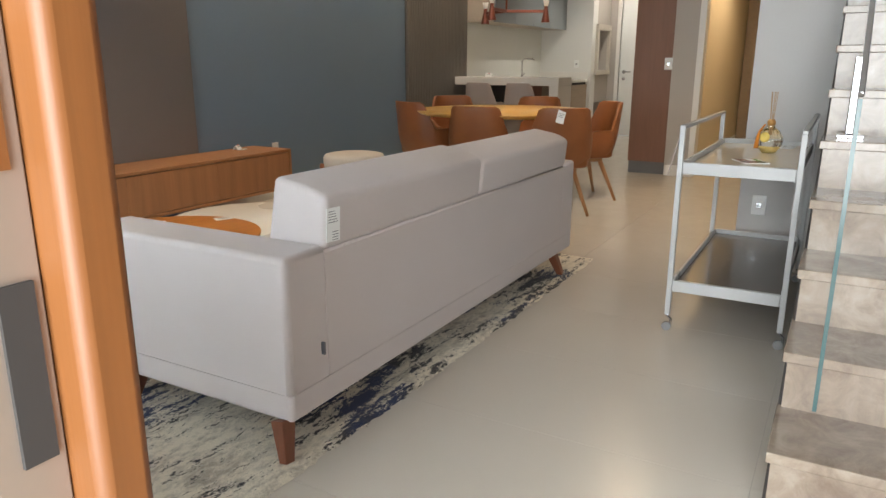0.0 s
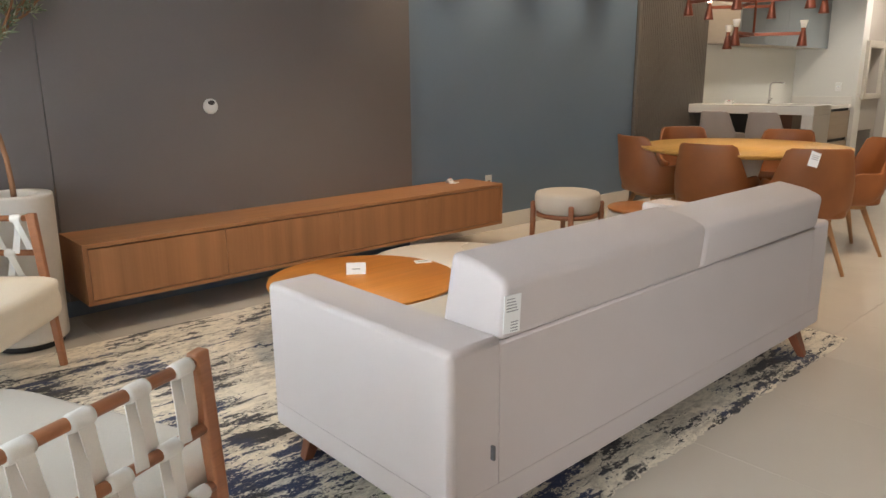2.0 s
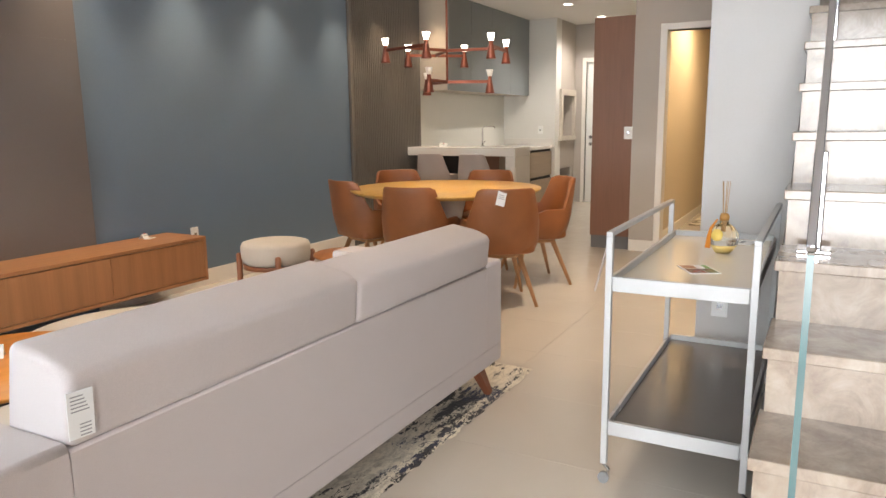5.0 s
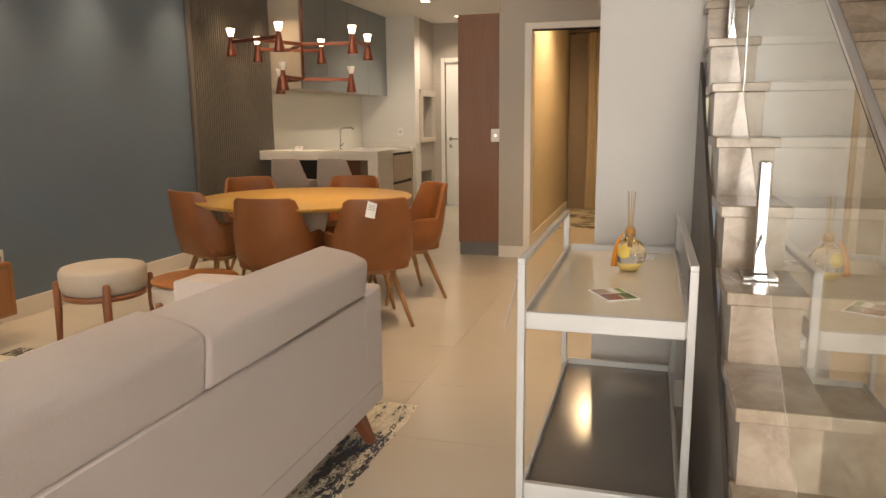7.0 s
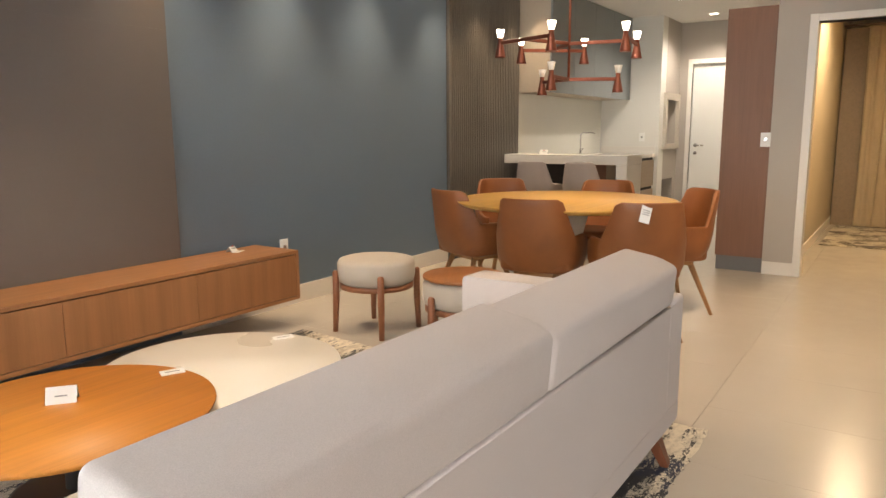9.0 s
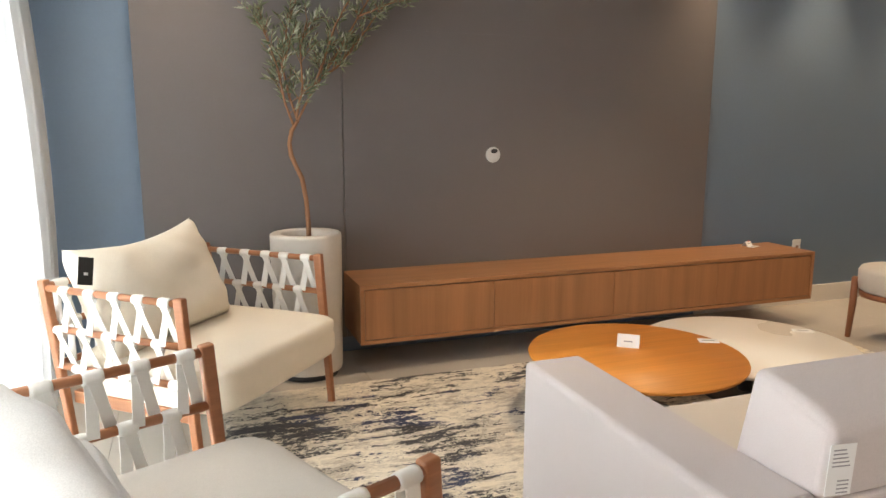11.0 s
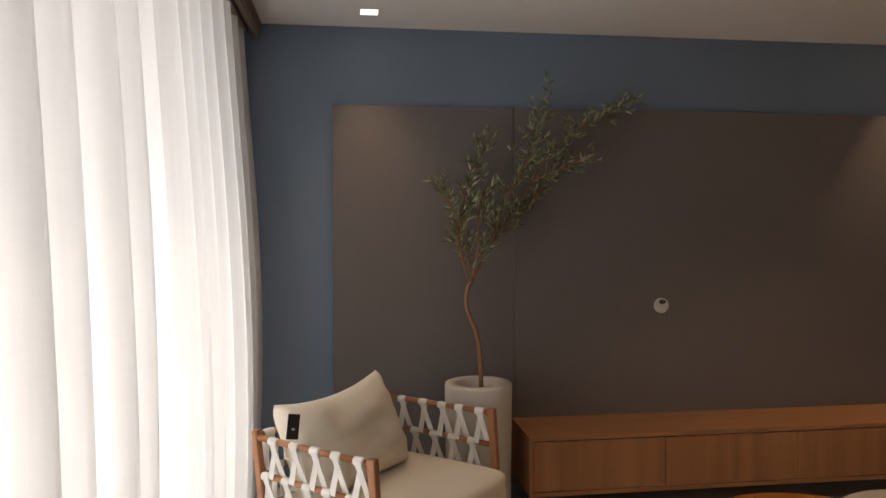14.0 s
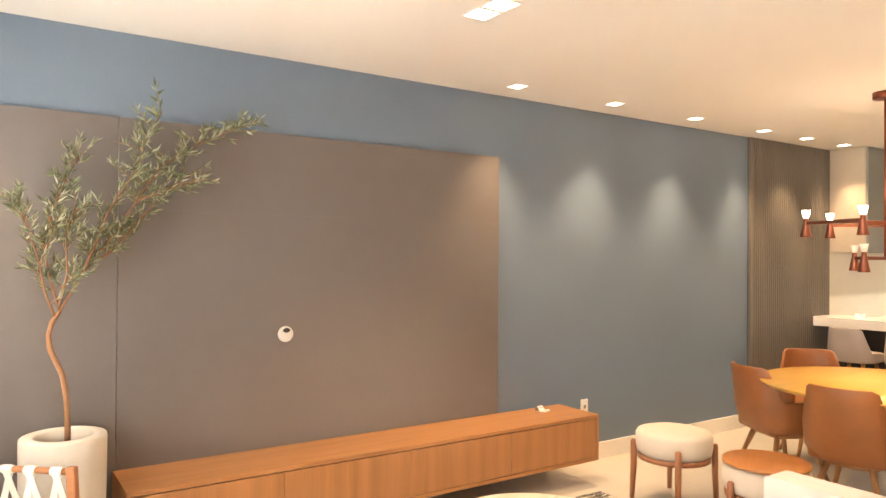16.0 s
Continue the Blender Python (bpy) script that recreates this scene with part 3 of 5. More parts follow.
# ---- wall panel, round outlet, television console ----
pan = thing("wall_panel", pose(0, 0, 0), "matt taupe lacquered television wall panel on the blue wall", "wall panel")
part("panel", box(PANEL_L, 1.9418, -0.04, -0.001, 0.10, PANEL_T, 0.0015), TAUPE, pan)
part("panel", box(1.9445, PANEL_R, -0.04, -0.001, 0.10, 1.8243), TAUPE, pan)
part("panel", box(1.9445, PANEL_R, -0.04, -0.001, 1.8245, PANEL_T), TAUPE, pan)

out = thing("cable_outlet", pose(2.845, -0.04, 1.135), "round white plastic cable outlet in the taupe panel", "cable outlet")
part("ring", moved(lathe([(0.046, 0), (0.046, 0.006), (0.040, 0.009), (0.0, 0.009)], 32), pose(0, 0, 0, 90)), plain("grey_white_outlet", (0.5, 0.49, 0.47), 0.5), out)
part("opening", moved(lathe([(0.022, 0), (0.022, 0.0015), (0.0, 0.0015)], 20), pose(0.004, -0.0095, 0.022, 90) @ Matrix.Diagonal((1, 0.62, 1, 1))), DARK, out)

con = thing("tv_console", pose(0, 0, 0), "long wall-hung oak television console with four plain fronts", "tv console")
CX0, CX1, CY, CZ0, CZ1 = 1.93, 5.00, -0.447, 0.170, 0.490
part("top", box(CX0, CX1, CY, -0.042, CZ1 - 0.022, CZ1, 0.0015), CONSOLE_X, con)
part("bottom", box(CX0, CX1, CY, -0.042, CZ0, CZ0 + 0.022, 0.0015), CONSOLE_X, con)
part("side", box(CX0, CX0 + 0.022, CY, -0.042, CZ0 + 0.022, CZ1 - 0.022), CONSOLE_Z, con)
part("side", box(CX1 - 0.022, CX1, CY, -0.042, CZ0 + 0.022, CZ1 - 0.022), CONSOLE_Z, con)
part("back", box(CX0 + 0.022, CX1 - 0.022, -0.06, -0.044, CZ0 + 0.022, CZ1 - 0.022), DARK, con)
xs = [CX0 + 0.024, 2.690, 3.463, 4.215, CX1 - 0.024]
for a, b in zip(xs, xs[1:]):
    part("door", box(a + 0.0015, b - 0.0015, CY + 0.004, CY + 0.024, CZ0 + 0.026, CZ1 - 0.028, 0.001), CONSOLE_Z, con)


def tent_card(x, y, z, rz, w=0.085, h=0.06, red=True):
    t = thing("price_card", pose(x, y, z, 0, 0, rz), "small folded white price card", "price card", "price cards")
    part("card", prism([(-0.03, 0.0), (-0.002, h), (0.002, h), (0.03, 0.0), (0.028, 0.0), (0.0, h - 0.004), (-0.028, 0.0)], 0, -w / 2, w / 2), PAPER, t)
    part("print", moved(box(-0.02, 0.02, -0.0006, 0.0002, 0.012, 0.017), pose(0, -0.0245, 0.0125, -25)), PRINT, t)
    part("print", moved(box(-0.008, 0.008, -0.0006, 0.0002, 0.03, 0.038), pose(0, -0.0205, 0.008, -25)), RED_PRINT, t)
    return t


def flat_card(x, y, z, rz, w=0.10, d=0.06):
    t = thing("price_card", pose(x, y, z, 0, 0, rz), "small flat white price card lying down", "price card", "price cards")
    part("card", box(-w / 2, w / 2, -d / 2, d / 2, 0, 0.003), PAPER, t)
    part("print", box(-w * 0.3, w * 0.3, -d * 0.1, d * 0.1, 0.003, 0.0034), PRINT, t)
    return t


flat_card(4.75, -0.16, CZ1, 20, 0.09, 0.05)
tent_card(4.72, -0.14, CZ1, 5, 0.05, 0.035)


def socket(x, y, z, rz, label, w=0.075, h=0.115):
    t = thing("wall_socket", pose(x, y, z, 0, 0, rz), label, "wall socket")
    part("plate", box(-w / 2, w / 2, -0.009, 0, -h / 2, h / 2, 0.003), PLASTIC, t)
    part("insert", box(-w * 0.28, w * 0.28, -0.0115, -0.009, -h * 0.2, h * 0.2, 0.001), PLASTIC, t)
    part("switch_key", box(-w * 0.18, w * 0.18, -0.0135, -0.0115, -h * 0.12, h * 0.12, 0.001), STEEL, t)
    return t


socket(5.30, 0.0, 0.43, 0, "white plastic socket plate on the blue wall")
socket(HALL - 0.001, -2.655, 1.158, -90, "white plastic light switch on the walnut column", 0.08, 0.12)
socket(5.0, -3.95, 0.37, -90, "white plastic socket plate low on the grey wall")
socket(KIT_END, -0.60, 1.155, -90, "white plastic socket plate on the kitchen wall")

# ---- rug ----
own = bmesh.new()
NX, NY = 150, 110
corner = [Vector((1.20, -3.06)), Vector((4.68, -3.095)), Vector((4.90, -0.56)), Vector((1.22, -0.52))]
grid = []
for j in range(NY + 1):
    row = []
    for i in range(NX + 1):
        u, v = i / NX, j / NY
        p = (corner[0] * (1 - u) + corner[1] * u) * (1 - v) + (corner[3] * (1 - u) + corner[2] * u) * v
        ex, ey = min(u, 1 - u), min(v, 1 - v)
        if min(ex, ey) == 0:
            p = p + Vector((random.uniform(-0.009, 0.009), random.uniform(-0.009, 0.009)))
        z = 0.002 if min(ex, ey) == 0 else 0.012 + 0.003 * noise.noise(Vector((p.x * 40, p.y * 40, 0)))
        row.append(own.verts.new((p.x, p.y, z)))
    grid.append(row)
for j in range(NY):
    for i in range(NX):
        f = own.faces.new((grid[j][i], grid[j][i + 1], grid[j + 1][i + 1], grid[j + 1][i]))
        f.smooth = True
tagged(mesh_ob("rug", own, RUG_M), "large distressed cream rug with black and navy marks", "rug")

# ---- sofa ----
SX0, SX1, SY0, SY1 = 2.022, 4.42, -3.03, -2.155
sofa = thing("sofa", pose(0, 0, 0), "light grey fabric sofa with low headrest bolsters, on the rug", "sofa")
part("base", box(SX0, SX1, SY0, SY1, 0.135, 0.2215, 0.016, 3, sharp=((2, 0.2215),)), SOFA_M, sofa)
part("backrest", box(SX0 + 0.176, SX1 - 0.1745, SY0, SY0 + 0.20, 0.2235, 0.622, 0.008, 3, sharp=((2, 0.2235), (0, SX0 + 0.176), (0, SX1 - 0.1745))), SOFA_M, sofa)
for a, b, inner in ((SX0, SX0 + 0.172, SX0 + 0.172), (SX1 - 0.172, SX1, SX1 - 0.172)):
    part("armrest", box(a, b, SY0, SY1, 0.2235, 0.636, 0.018, 4, sharp=((2, 0.2235), (0, inner))), SOFA_M, sofa)
mid = (SX0 + SX1) / 2
for a, b in ((SX0 + 0.175, mid - 0.002), (mid + 0.002, SX1 - 0.175)):
    part("seat_cushion", box(a, b, SY0 + 0.21, SY1 + 0.01, 0.224, 0.43, 0.035, 4), SOFA_SEAT, sofa)
for a, b, lift in ((SX0 + 0.176, 3.2183, -0.010), (3.2187, SX1 - 0.165, -0.022)):
    body = prism([(-2.80, 0.60), (-3.034, 0.6225), (-3.048, 0.788 + lift), (-2.98, 0.817 + lift), (-2.845, 0.840 + lift)], 0, a, b, 0.022, 5)
    for f in body.faces:
        f.smooth = abs(f.normal.x) < 0.9
    part("headrest", body, SOFA_M, sofa)
part("seam", tube([(2.195, SY0 + 0.002, 0.235), (2.195, SY0 + 0.002, 0.60), (2.195, SY0 + 0.014, 0.618)], 0.002, 6), SOFA_M, sofa)
part("brand_tab", box(2.164, 2.172, SY0 - 0.012, SY0, 0.305, 0.345, 0.001), plain("dark_tab", (0.12, 0.12, 0.13), 0.8), sofa, "tiny dark woven tab")
for x, y, dx, dy in ((2.11, -2.27, -0.03, 0.03), (2.03, -2.985, -0.02, -0.025), (4.27, -2.26, 0.03, 0.03), (4.22, -2.99, 0.035, -0.045)):
    part("leg", beam((x, y, 0.140), (x + dx, y + dy, 0.013), 0.06, 0.035, 0.045, 0.03, (1, 0, 0)), SOFA_LEG, sofa, "tapered walnut leg")
tag = thing("sofa_tag", pose(2.214, -3.054, 0.705, 3, 0, -8), "white printed price tag hanging on the sofa headrest", "price tag")
part("label_card", box(-0.027, 0.027, -0.001, 0.001, -0.056, 0.046), PAPER, tag)
for k in range(5):
    part("print", box(-0.02, 0.006 + 0.003 * k, -0.0016, -0.001, 0.034 - 0.008 * k, 0.0365 - 0.008 * k), PRINT, tag)
for k in range(4):
    part("print", box(-0.004, 0.02, -0.0016, -0.001, -0.028 - 0.008 * k, -0.0255 - 0.008 * k), PRINT, tag)


# ---- coffee tables ----
def coffee_table(x, y, r, top, material, label, edge):
    t = thing("coffee_table", pose(x, y, 0), label, "coffee table", "nested round coffee tables")
    part("tabletop", lathe([(r - 0.018, top - 0.022), (r - 0.004, top - 0.016), (r, top - 0.006), (r - 0.002, top), (0.0, top)], 72), material, t)
    part("column", lathe([(0.035, 0.03), (0.03, top - 0.022)], 24), edge, t)
    part("base_plate", lathe([(0.21, 0.013), (0.21, 0.023), (0.195, 0.027), (0.04, 0.031)], 48), edge, t)
    return t


coffee_table(2.97, -1.37, 0.477, 0.307, HONEY, "round honey-stained wooden coffee table on the rug", TABLE_BASE)
coffee_table(3.655, -1.32, 0.50, 0.262, WHITE_TABLE, "lower round white lacquered coffee table on the rug", TABLE_BASE)
tent_card(3.0, -1.27, 0.307, -38, 0.10, 0.055)
flat_card(3.40, -1.335, 0.307, -25, 0.09, 0.06)
flat_card(4.085, -1.24, 0.262, -25, 0.10, 0.05)


# ---- stools ----
TRAY_WOOD = wood("tray_cherry_wood", (0.38, 0.15, 0.05), 0, 0.42, 0.2)


def stool(x, y, r, top, rz, tray):
    t = thing("stool", pose(x, y, 0, 0, 0, rz), "round oatmeal fabric stool on four walnut legs" if not tray else "round fabric stool with a wooden tray top, walnut legs", "stool", "pair of round stools")
    if tray:
        part("tray_top", lathe([(r - 0.01, top - 0.022), (r, top - 0.016), (r, top - 0.004), (r - 0.006, top), (0, top)], 48), TRAY_WOOD, t, "honey wooden tray top")
        hi = top - 0.022
    else:
        hi = top
    part("seat", lathe([(r - 0.03, hi - 0.155), (r - 0.008, hi - 0.14), (r, hi - 0.10), (r, hi - 0.03), (r - 0.012, hi - 0.008), (r - 0.04, hi), (0, hi)], 48), STOOL_FAB, t)
    ring = hi - 0.185
    part("ring", lathe([(r - 0.05, ring), (r - 0.012, ring), (r - 0.012, ring + 0.03), (r - 0.05, ring + 0.03), (r - 0.05, ring)], 48, cap=False), STOOL_WOOD, t)
    for k in range(4):
        a = math.pi / 4 + k * math.pi / 2
        c, s = math.cos(a), math.sin(a)
        part("leg", tube([((r + 0.022) * c, (r + 0.022) * s, 0.0), ((r + 0.012) * c, (r + 0.012) * s, 0.22), ((r + 0.012) * c, (r + 0.012) * s, hi - 0.085), ((r + 0.010) * c, (r + 0.010) * s, hi - 0.075)], [0.016, 0.021, 0.020, 0.012], 12), STOOL_WOOD, t)
    return t


stool(5.17, -0.95, 0.243, 0.465, -1, False)
stool(5.13, -1.62, 0.236, 0.435, 30, True)


# ---- strap armchairs ----
def armchair(name_label, m, cushion_mat, seed, plump=0.25, fold=0.003, back_at=(-0.47, -0.095, 0.655), lean=-22, tip=3):
    """Wooden frame with round rails, straps wrapped in a zigzag, loose cushions. Faces +x; origin on the floor between the front posts."""
    t = thing("armchair", m, name_label, "armchair", "pair of strap armchairs")
    W, D = 0.455, 0.60
    ftop, btop = Vector((-0.02, 0, 0.716)), Vector((-D, 0, 0.735))
    for s in (-1, 1):
        y = s * W
        part("front_post", beam((0.035, y, 0.0), (-0.018, y, 0.722), 0.028, 0.032, 0.03, 0.040, (0, 1, 0), bevel=0.006), CHAIR_WOOD, t)
        part("rear_post", beam((-D + 0.04, y, 0.0), (-D - 0.06, y, 0.735), 0.028, 0.032, 0.03, 0.036, (0, 1, 0), bevel=0.006), CHAIR_WOOD, t)
        rails = []
        for z in (0.70, 0.545, 0.40):
            x0, x1 = -0.02 + (0.70 - z) * 0.055, -D - 0.05 + (0.70 - z) * 0.13
            part("arm_rail", tube([(x0, y, z), (x1, y, z + 0.004)], 0.0135, 10), CHAIR_WOOD, t)
            rails.append((x0, x1, z))
        rng = random.Random(seed + s)
        own = bmesh.new()
        n = 5
        for row in range(2):
            (xa, xb, za), (xc, xd, zc) = rails[row], rails[row + 1]
            for k in range(n):
                u = (k + 0.45 + 0.5 * row) / (n + 0.3) + rng.uniform(-0.015, 0.015)
                top = Vector((xa + (xb - xa) * u, y, za))
                for side in (-1, 1):
                    u2 = u + side * 0.5 / (n + 0.3) * 0.46
                    low = Vector((xc + (xd - xc) * min(max(u2, 0.03), 0.98), y, zc))
                    o = Vector((0, side * 0.0155, 0))
                    strap(own, top + o, low - o * 0.9, 0.032)
                wrap(own, top, 0.0185, 0.05)
            if row == 1:
                for k in range(n + 1):
                    u = (k + 0.45) / (n + 0.3)
                    if u < 0.98:
                        wrap(own, Vector((xc + (xd - xc) * u, y, zc)), 0.0185, 0.05)
        part("strap_weave", own, STRAP, t, "white woven straps wrapped round the rails")
    for z in (0.71, 0.56, 0.41):
        x = -D - 0.052 + (0.70 - z) * 0.13
        part("back_rail", tube([(x, -W, z), (x, W, z)], 0.0135, 10), CHAIR_WOOD, t)
    own = bmesh.new()
    for row, (za, zc) in enumerate(((0.71, 0.56), (0.56, 0.41))):
        for k in range(7):
            yy = -W + 2 * W * (k + 0.5 + 0.25 * row) / 7.3
            xa, xc = -D - 0.052 + (0.70 - za) * 0.13, -D - 0.052 + (0.70 - zc) * 0.13
            for side in (-1, 1):
                o = Vector((side * 0.0155, 0, 0))
                strap(own, Vector((xa, yy, za)) + o, Vector((xc, min(max(yy + side * 0.045, -W + 0.02), W - 0.02), zc)) - o * 0.9, 0.038)
            wrap(own, Vector((xa, yy, za)), 0.0185, 0.058, 1)
    part("strap_weave", own, STRAP, t, "white woven straps wrapped round the back rails")
    part("seat_rail", box(-D + 0.02, 0.0, -W + 0.02, -W + 0.05, 0.25, 0.30, 0.004), CHAIR_WOOD, t)
    part("seat_rail", box(-D + 0.02, 0.0, W - 0.05, W - 0.02, 0.25, 0.30, 0.004), CHAIR_WOOD, t)
    seat = cushion(0.70, 2 * W - 0.045, 0.185, 9, 11, (-0.235, 0, 0.365), 0.015, seed)
    part("seat_cushion", seat, CREAM if cushion_mat is CREAM else SOFA_SEAT, t)
    back = moved(pillow(0.70, 0.47, plump, seed + 3, fold), pose(*back_at, tip, lean, 0))
    part("back_cushion", back, cushion_mat, t, "plump loose back cushion")
    return t


def pillow(w, h, t, seed, fold=0.003):
    """A loose scatter cushion standing in the yz plane: full in the middle, thin at a seamed edge, pointed corners."""
    own = bmesh.new()
    n = 44 if fold < 0.01 else 80
    skins = []
    for side in (-1, 1):
        grid = []
        for j in range(n + 1):
            row = []
            for i in range(n + 1):
                u, v = 2 * i / n - 1, 2 * j / n - 1
                pu = u * (1 - 0.055 * (1 - v * v))
                pv = v * (1 - 0.065 * (1 - u * u))
                d = ((1 - u ** 4) * (1 - v ** 4)) ** 0.48
                d *= 1 + 0.16 * noise.noise(Vector((u * 1.7 + seed, v * 1.7, side * 2.0)))
                crease = 0.010 * math.sin(9 * u * v + 5 * (u + v) + seed) * (u * u * v * v) ** 0.25
                bend = noise.noise(Vector((u * 1.1 + seed, v * 1.3, side * 3.0)))
                wave = math.sin(8.5 * (v + 0.30 * u * u + 0.12 * u) + 3.6 * bend + seed)
                deep = 0.25 + 1.3 * abs(noise.noise(Vector((v * 2.0, u * 1.5 + seed, 1.7))))
                crease += fold * deep * (0.3 * wave - math.exp(-wave * wave / 0.05))
                sag = -0.03 * (1 - u * u) * max(v, 0)
                row.append(own.verts.new((side * (t / 2 * d + crease * d), pu * w / 2, pv * h / 2 + sag)))
            grid.append(row)
        skins.append(grid)
    for grid, flip in zip(skins, (True, False)):
        for j in range(n):
            for i in range(n):
                q = (grid[j][i], grid[j][i + 1], grid[j + 1][i + 1], grid[j + 1][i])
                own.faces.new(q[::-1] if flip else q).smooth = True
    bmesh.ops.remove_doubles(own, verts=own.verts[:], dist=0.0008)
    bmesh.ops.recalc_face_normals(own, faces=own.faces[:])
    return own


def strap(bm, a, b, w):
    """A flat ribbon from a to b with a little thickness."""
    d = (b - a).normalized()
    across = Vector((1, 0, 0)) if abs(a.y - b.y) < abs(a.x - b.x) + 0.05 and abs(d.x) < 0.98 else Vector((0, 1, 0))
    if abs(a.x - b.x) < 0.04 and abs(a.y - b.y) > 0.035:
        across = Vector((0, 1, 0))
    nrm = d.cross(across).normalized()
    s = nrm.cross(d).normalized()
    rows = []
    for p, f in ((a, 1.0), (a.lerp(b, 0.5), 0.9), (b, 1.0)):
        rows.append([bm.verts.new(p + i * s * w / 2 * f + j * nrm * 0.0016) for i, j in ((-1, -1), (1, -1), (1, 1), (-1, 1))])
    for r0, r1 in zip(rows, rows[1:]):
        for j in range(4):
            bm.faces.new((r0[j - 1], r0[j], r1[j], r1[j - 1]))
    bm.faces.new(rows[0][::-1])
    bm.faces.new(rows[-1])


def wrap(bm, c, r, w, axis=0):
    """Cloth wound round a rail."""
    n = 10
    rings = []
    for k, f in ((-1, 0.9), (-0.6, 1.0), (0.6, 1.0), (1, 0.9)):
        ring = []
        for j in range(n):
            a = 2 * math.pi * j / n
            o = Vector((k * w / 2, f * r * math.cos(a), f * r * math.sin(a)))
            if axis == 1:
                o = Vector((o.y, o.x, o.z))
            ring.append(bm.verts.new(c + o))
        rings.append(ring)
    for a, b in zip(rings, rings[1:]):
        for j in range(n):
            f = bm.faces.new((a[j - 1], a[j], b[j], b[j - 1]))
            f.smooth = True
    bm.faces.new(rings[0][::-1])
    bm.faces.new(rings[-1])


armchair("wooden armchair with white straps and a cream back cushion", pose(1.388, -1.068, 0, 0, 0, -41), CREAM, 1)
armchair("wooden armchair with white straps and a pale grey cushion", pose(1.345, -2.375, 0, 0, 0, 23.5), GREYCUSH, 5, 0.27, 0.030, (-0.545, -0.03, 0.60), -30, 17)
ptag = thing("cushion_tag", pose(0.765, -1.175, 0.800, 0, 0, 42), "black swing tag on the cream cushion", "swing tag")
part("label_card", moved(box(-0.03, 0.03, -0.001, 0.001, -0.055, 0.045), pose(0, 0, 0, -8, 14, 0)), BLACK, ptag)
part("print", moved(box(-0.008, 0.008, -0.0018, -0.001, -0.02, -0.01), pose(0, 0, 0, -8, 14, 0)), PAPER, ptag)

# ---- potted tree ----
pot = thing("planter", pose(1.684, -0.29, 0), "tall round pale cement planter beside the console", "planter")
part("body", lathe([(0.172, 0.035), (0.176, 0.05), (0.183, 0.74), (0.181, 0.755), (0.176, 0.76), (0.128, 0.76), (0.123, 0.755), (0.120, 0.70), (0.118, 0.66)], 64), POT_M, pot)
part("foot", lathe([(0.150, 0.0), (0.150, 0.036)], 40), BLACK, pot)
part("soil", lathe([(0.119, 0.68), (0.119, 0.70), (0.06, 0.712), (0, 0.715)], 24), SOIL, pot)
tree = thing("olive_tree", pose(0, 0, 0), "slender olive tree with a bent trunk and sparse silvery leaves", "tree")
trunk_pts = [(1.70, -0.288, 0.70), (1.70, -0.288, 0.80), (1.693, -0.285, 0.93), (1.676, -0.28, 1.04), (1.648, -0.28, 1.10), (1.624, -0.28, 1.16), (1.618, -0.28, 1.22), (1.632, -0.275, 1.28), (1.665, -0.27, 1.33)]
part("trunk", tube(trunk_pts, [0.013, 0.0135, 0.012, 0.013, 0.0115, 0.013, 0.011, 0.0115, 0.0095], 10), BARK, tree)
rng = random.Random(11)
branches = [
    [(1.665, -0.27, 1.33), (1.74, -0.26, 1.47), (1.86, -0.25, 1.64), (2.00, -0.23, 1.86), (2.10, -0.22, 2.02), (2.22, -0.22, 2.12), (2.40, -0.21, 2.22), (2.54, -0.20, 2.29)],
    [(1.665, -0.27, 1.33), (1.63, -0.25, 1.45), (1.60, -0.24, 1.60), (1.63, -0.23, 1.78), (1.69, -0.24, 1.95), (1.74, -0.24, 2.05)],
    [(1.645, -0.27, 1.30), (1.60, -0.30, 1.42), (1.57, -0.32, 1.58), (1.52, -0.34, 1.72), (1.49, -0.34, 1.80)],
    [(1.74, -0.26, 1.47), (1.80, -0.29, 1.62), (1.86, -0.31, 1.80), (1.98, -0.30, 2.00), (2.04, -0.28, 2.18), (2.10, -0.28, 2.30)],
    [(1.66, -0.27, 1.35), (1.69, -0.30, 1.50), (1.68, -0.33, 1.68), (1.72, -0.33, 1.82)],
    [(1.80, -0.25, 1.55), (1.88, -0.22, 1.60), (2.00, -0.20, 1.74), (2.12, -0.20, 1.90), (2.26, -0.19, 2.00)],
    [(2.00, -0.23, 1.86), (2.14, -0.25, 1.92), (2.26, -0.26, 1.97)],
    [(1.58, -0.32, 1.55), (1.62, -0.36, 1.68), (1.60, -0.38, 1.78)],
]
leaves = bmesh.new()


def along(pts, u):
    k = u * (len(pts) - 1)
    a = min(int(k), len(pts) - 2)
    return Vector(pts[a]).lerp(Vector(pts[a + 1]), k - a), (Vector(pts[a + 1]) - Vector(pts[a])).normalized()


def leaf_at(p, d, size):
    """One narrow folded leaf."""
    d = d.normalized()
    s = d.cross(Vector((rng.uniform(-1, 1), rng.uniform(-1, 1), rng.uniform(-1, 1)))).normalized()
    n = d.cross(s)
    w = size * 0.11
    q = [p, p + d * size * 0.35 + s * w + n * 0.002, p + d * size, p + d * size * 0.35 - s * w + n * 0.002, p + d * size * 0.4 - n * 0.001]
    v = [leaves.verts.new(x) for x in q]
    leaves.faces.new((v[0], v[1], v[4]))
    leaves.faces.new((v[1], v[2], v[4]))
    leaves.faces.new((v[0], v[4], v[3]))
    leaves.faces.new((v[4], v[2], v[3]))


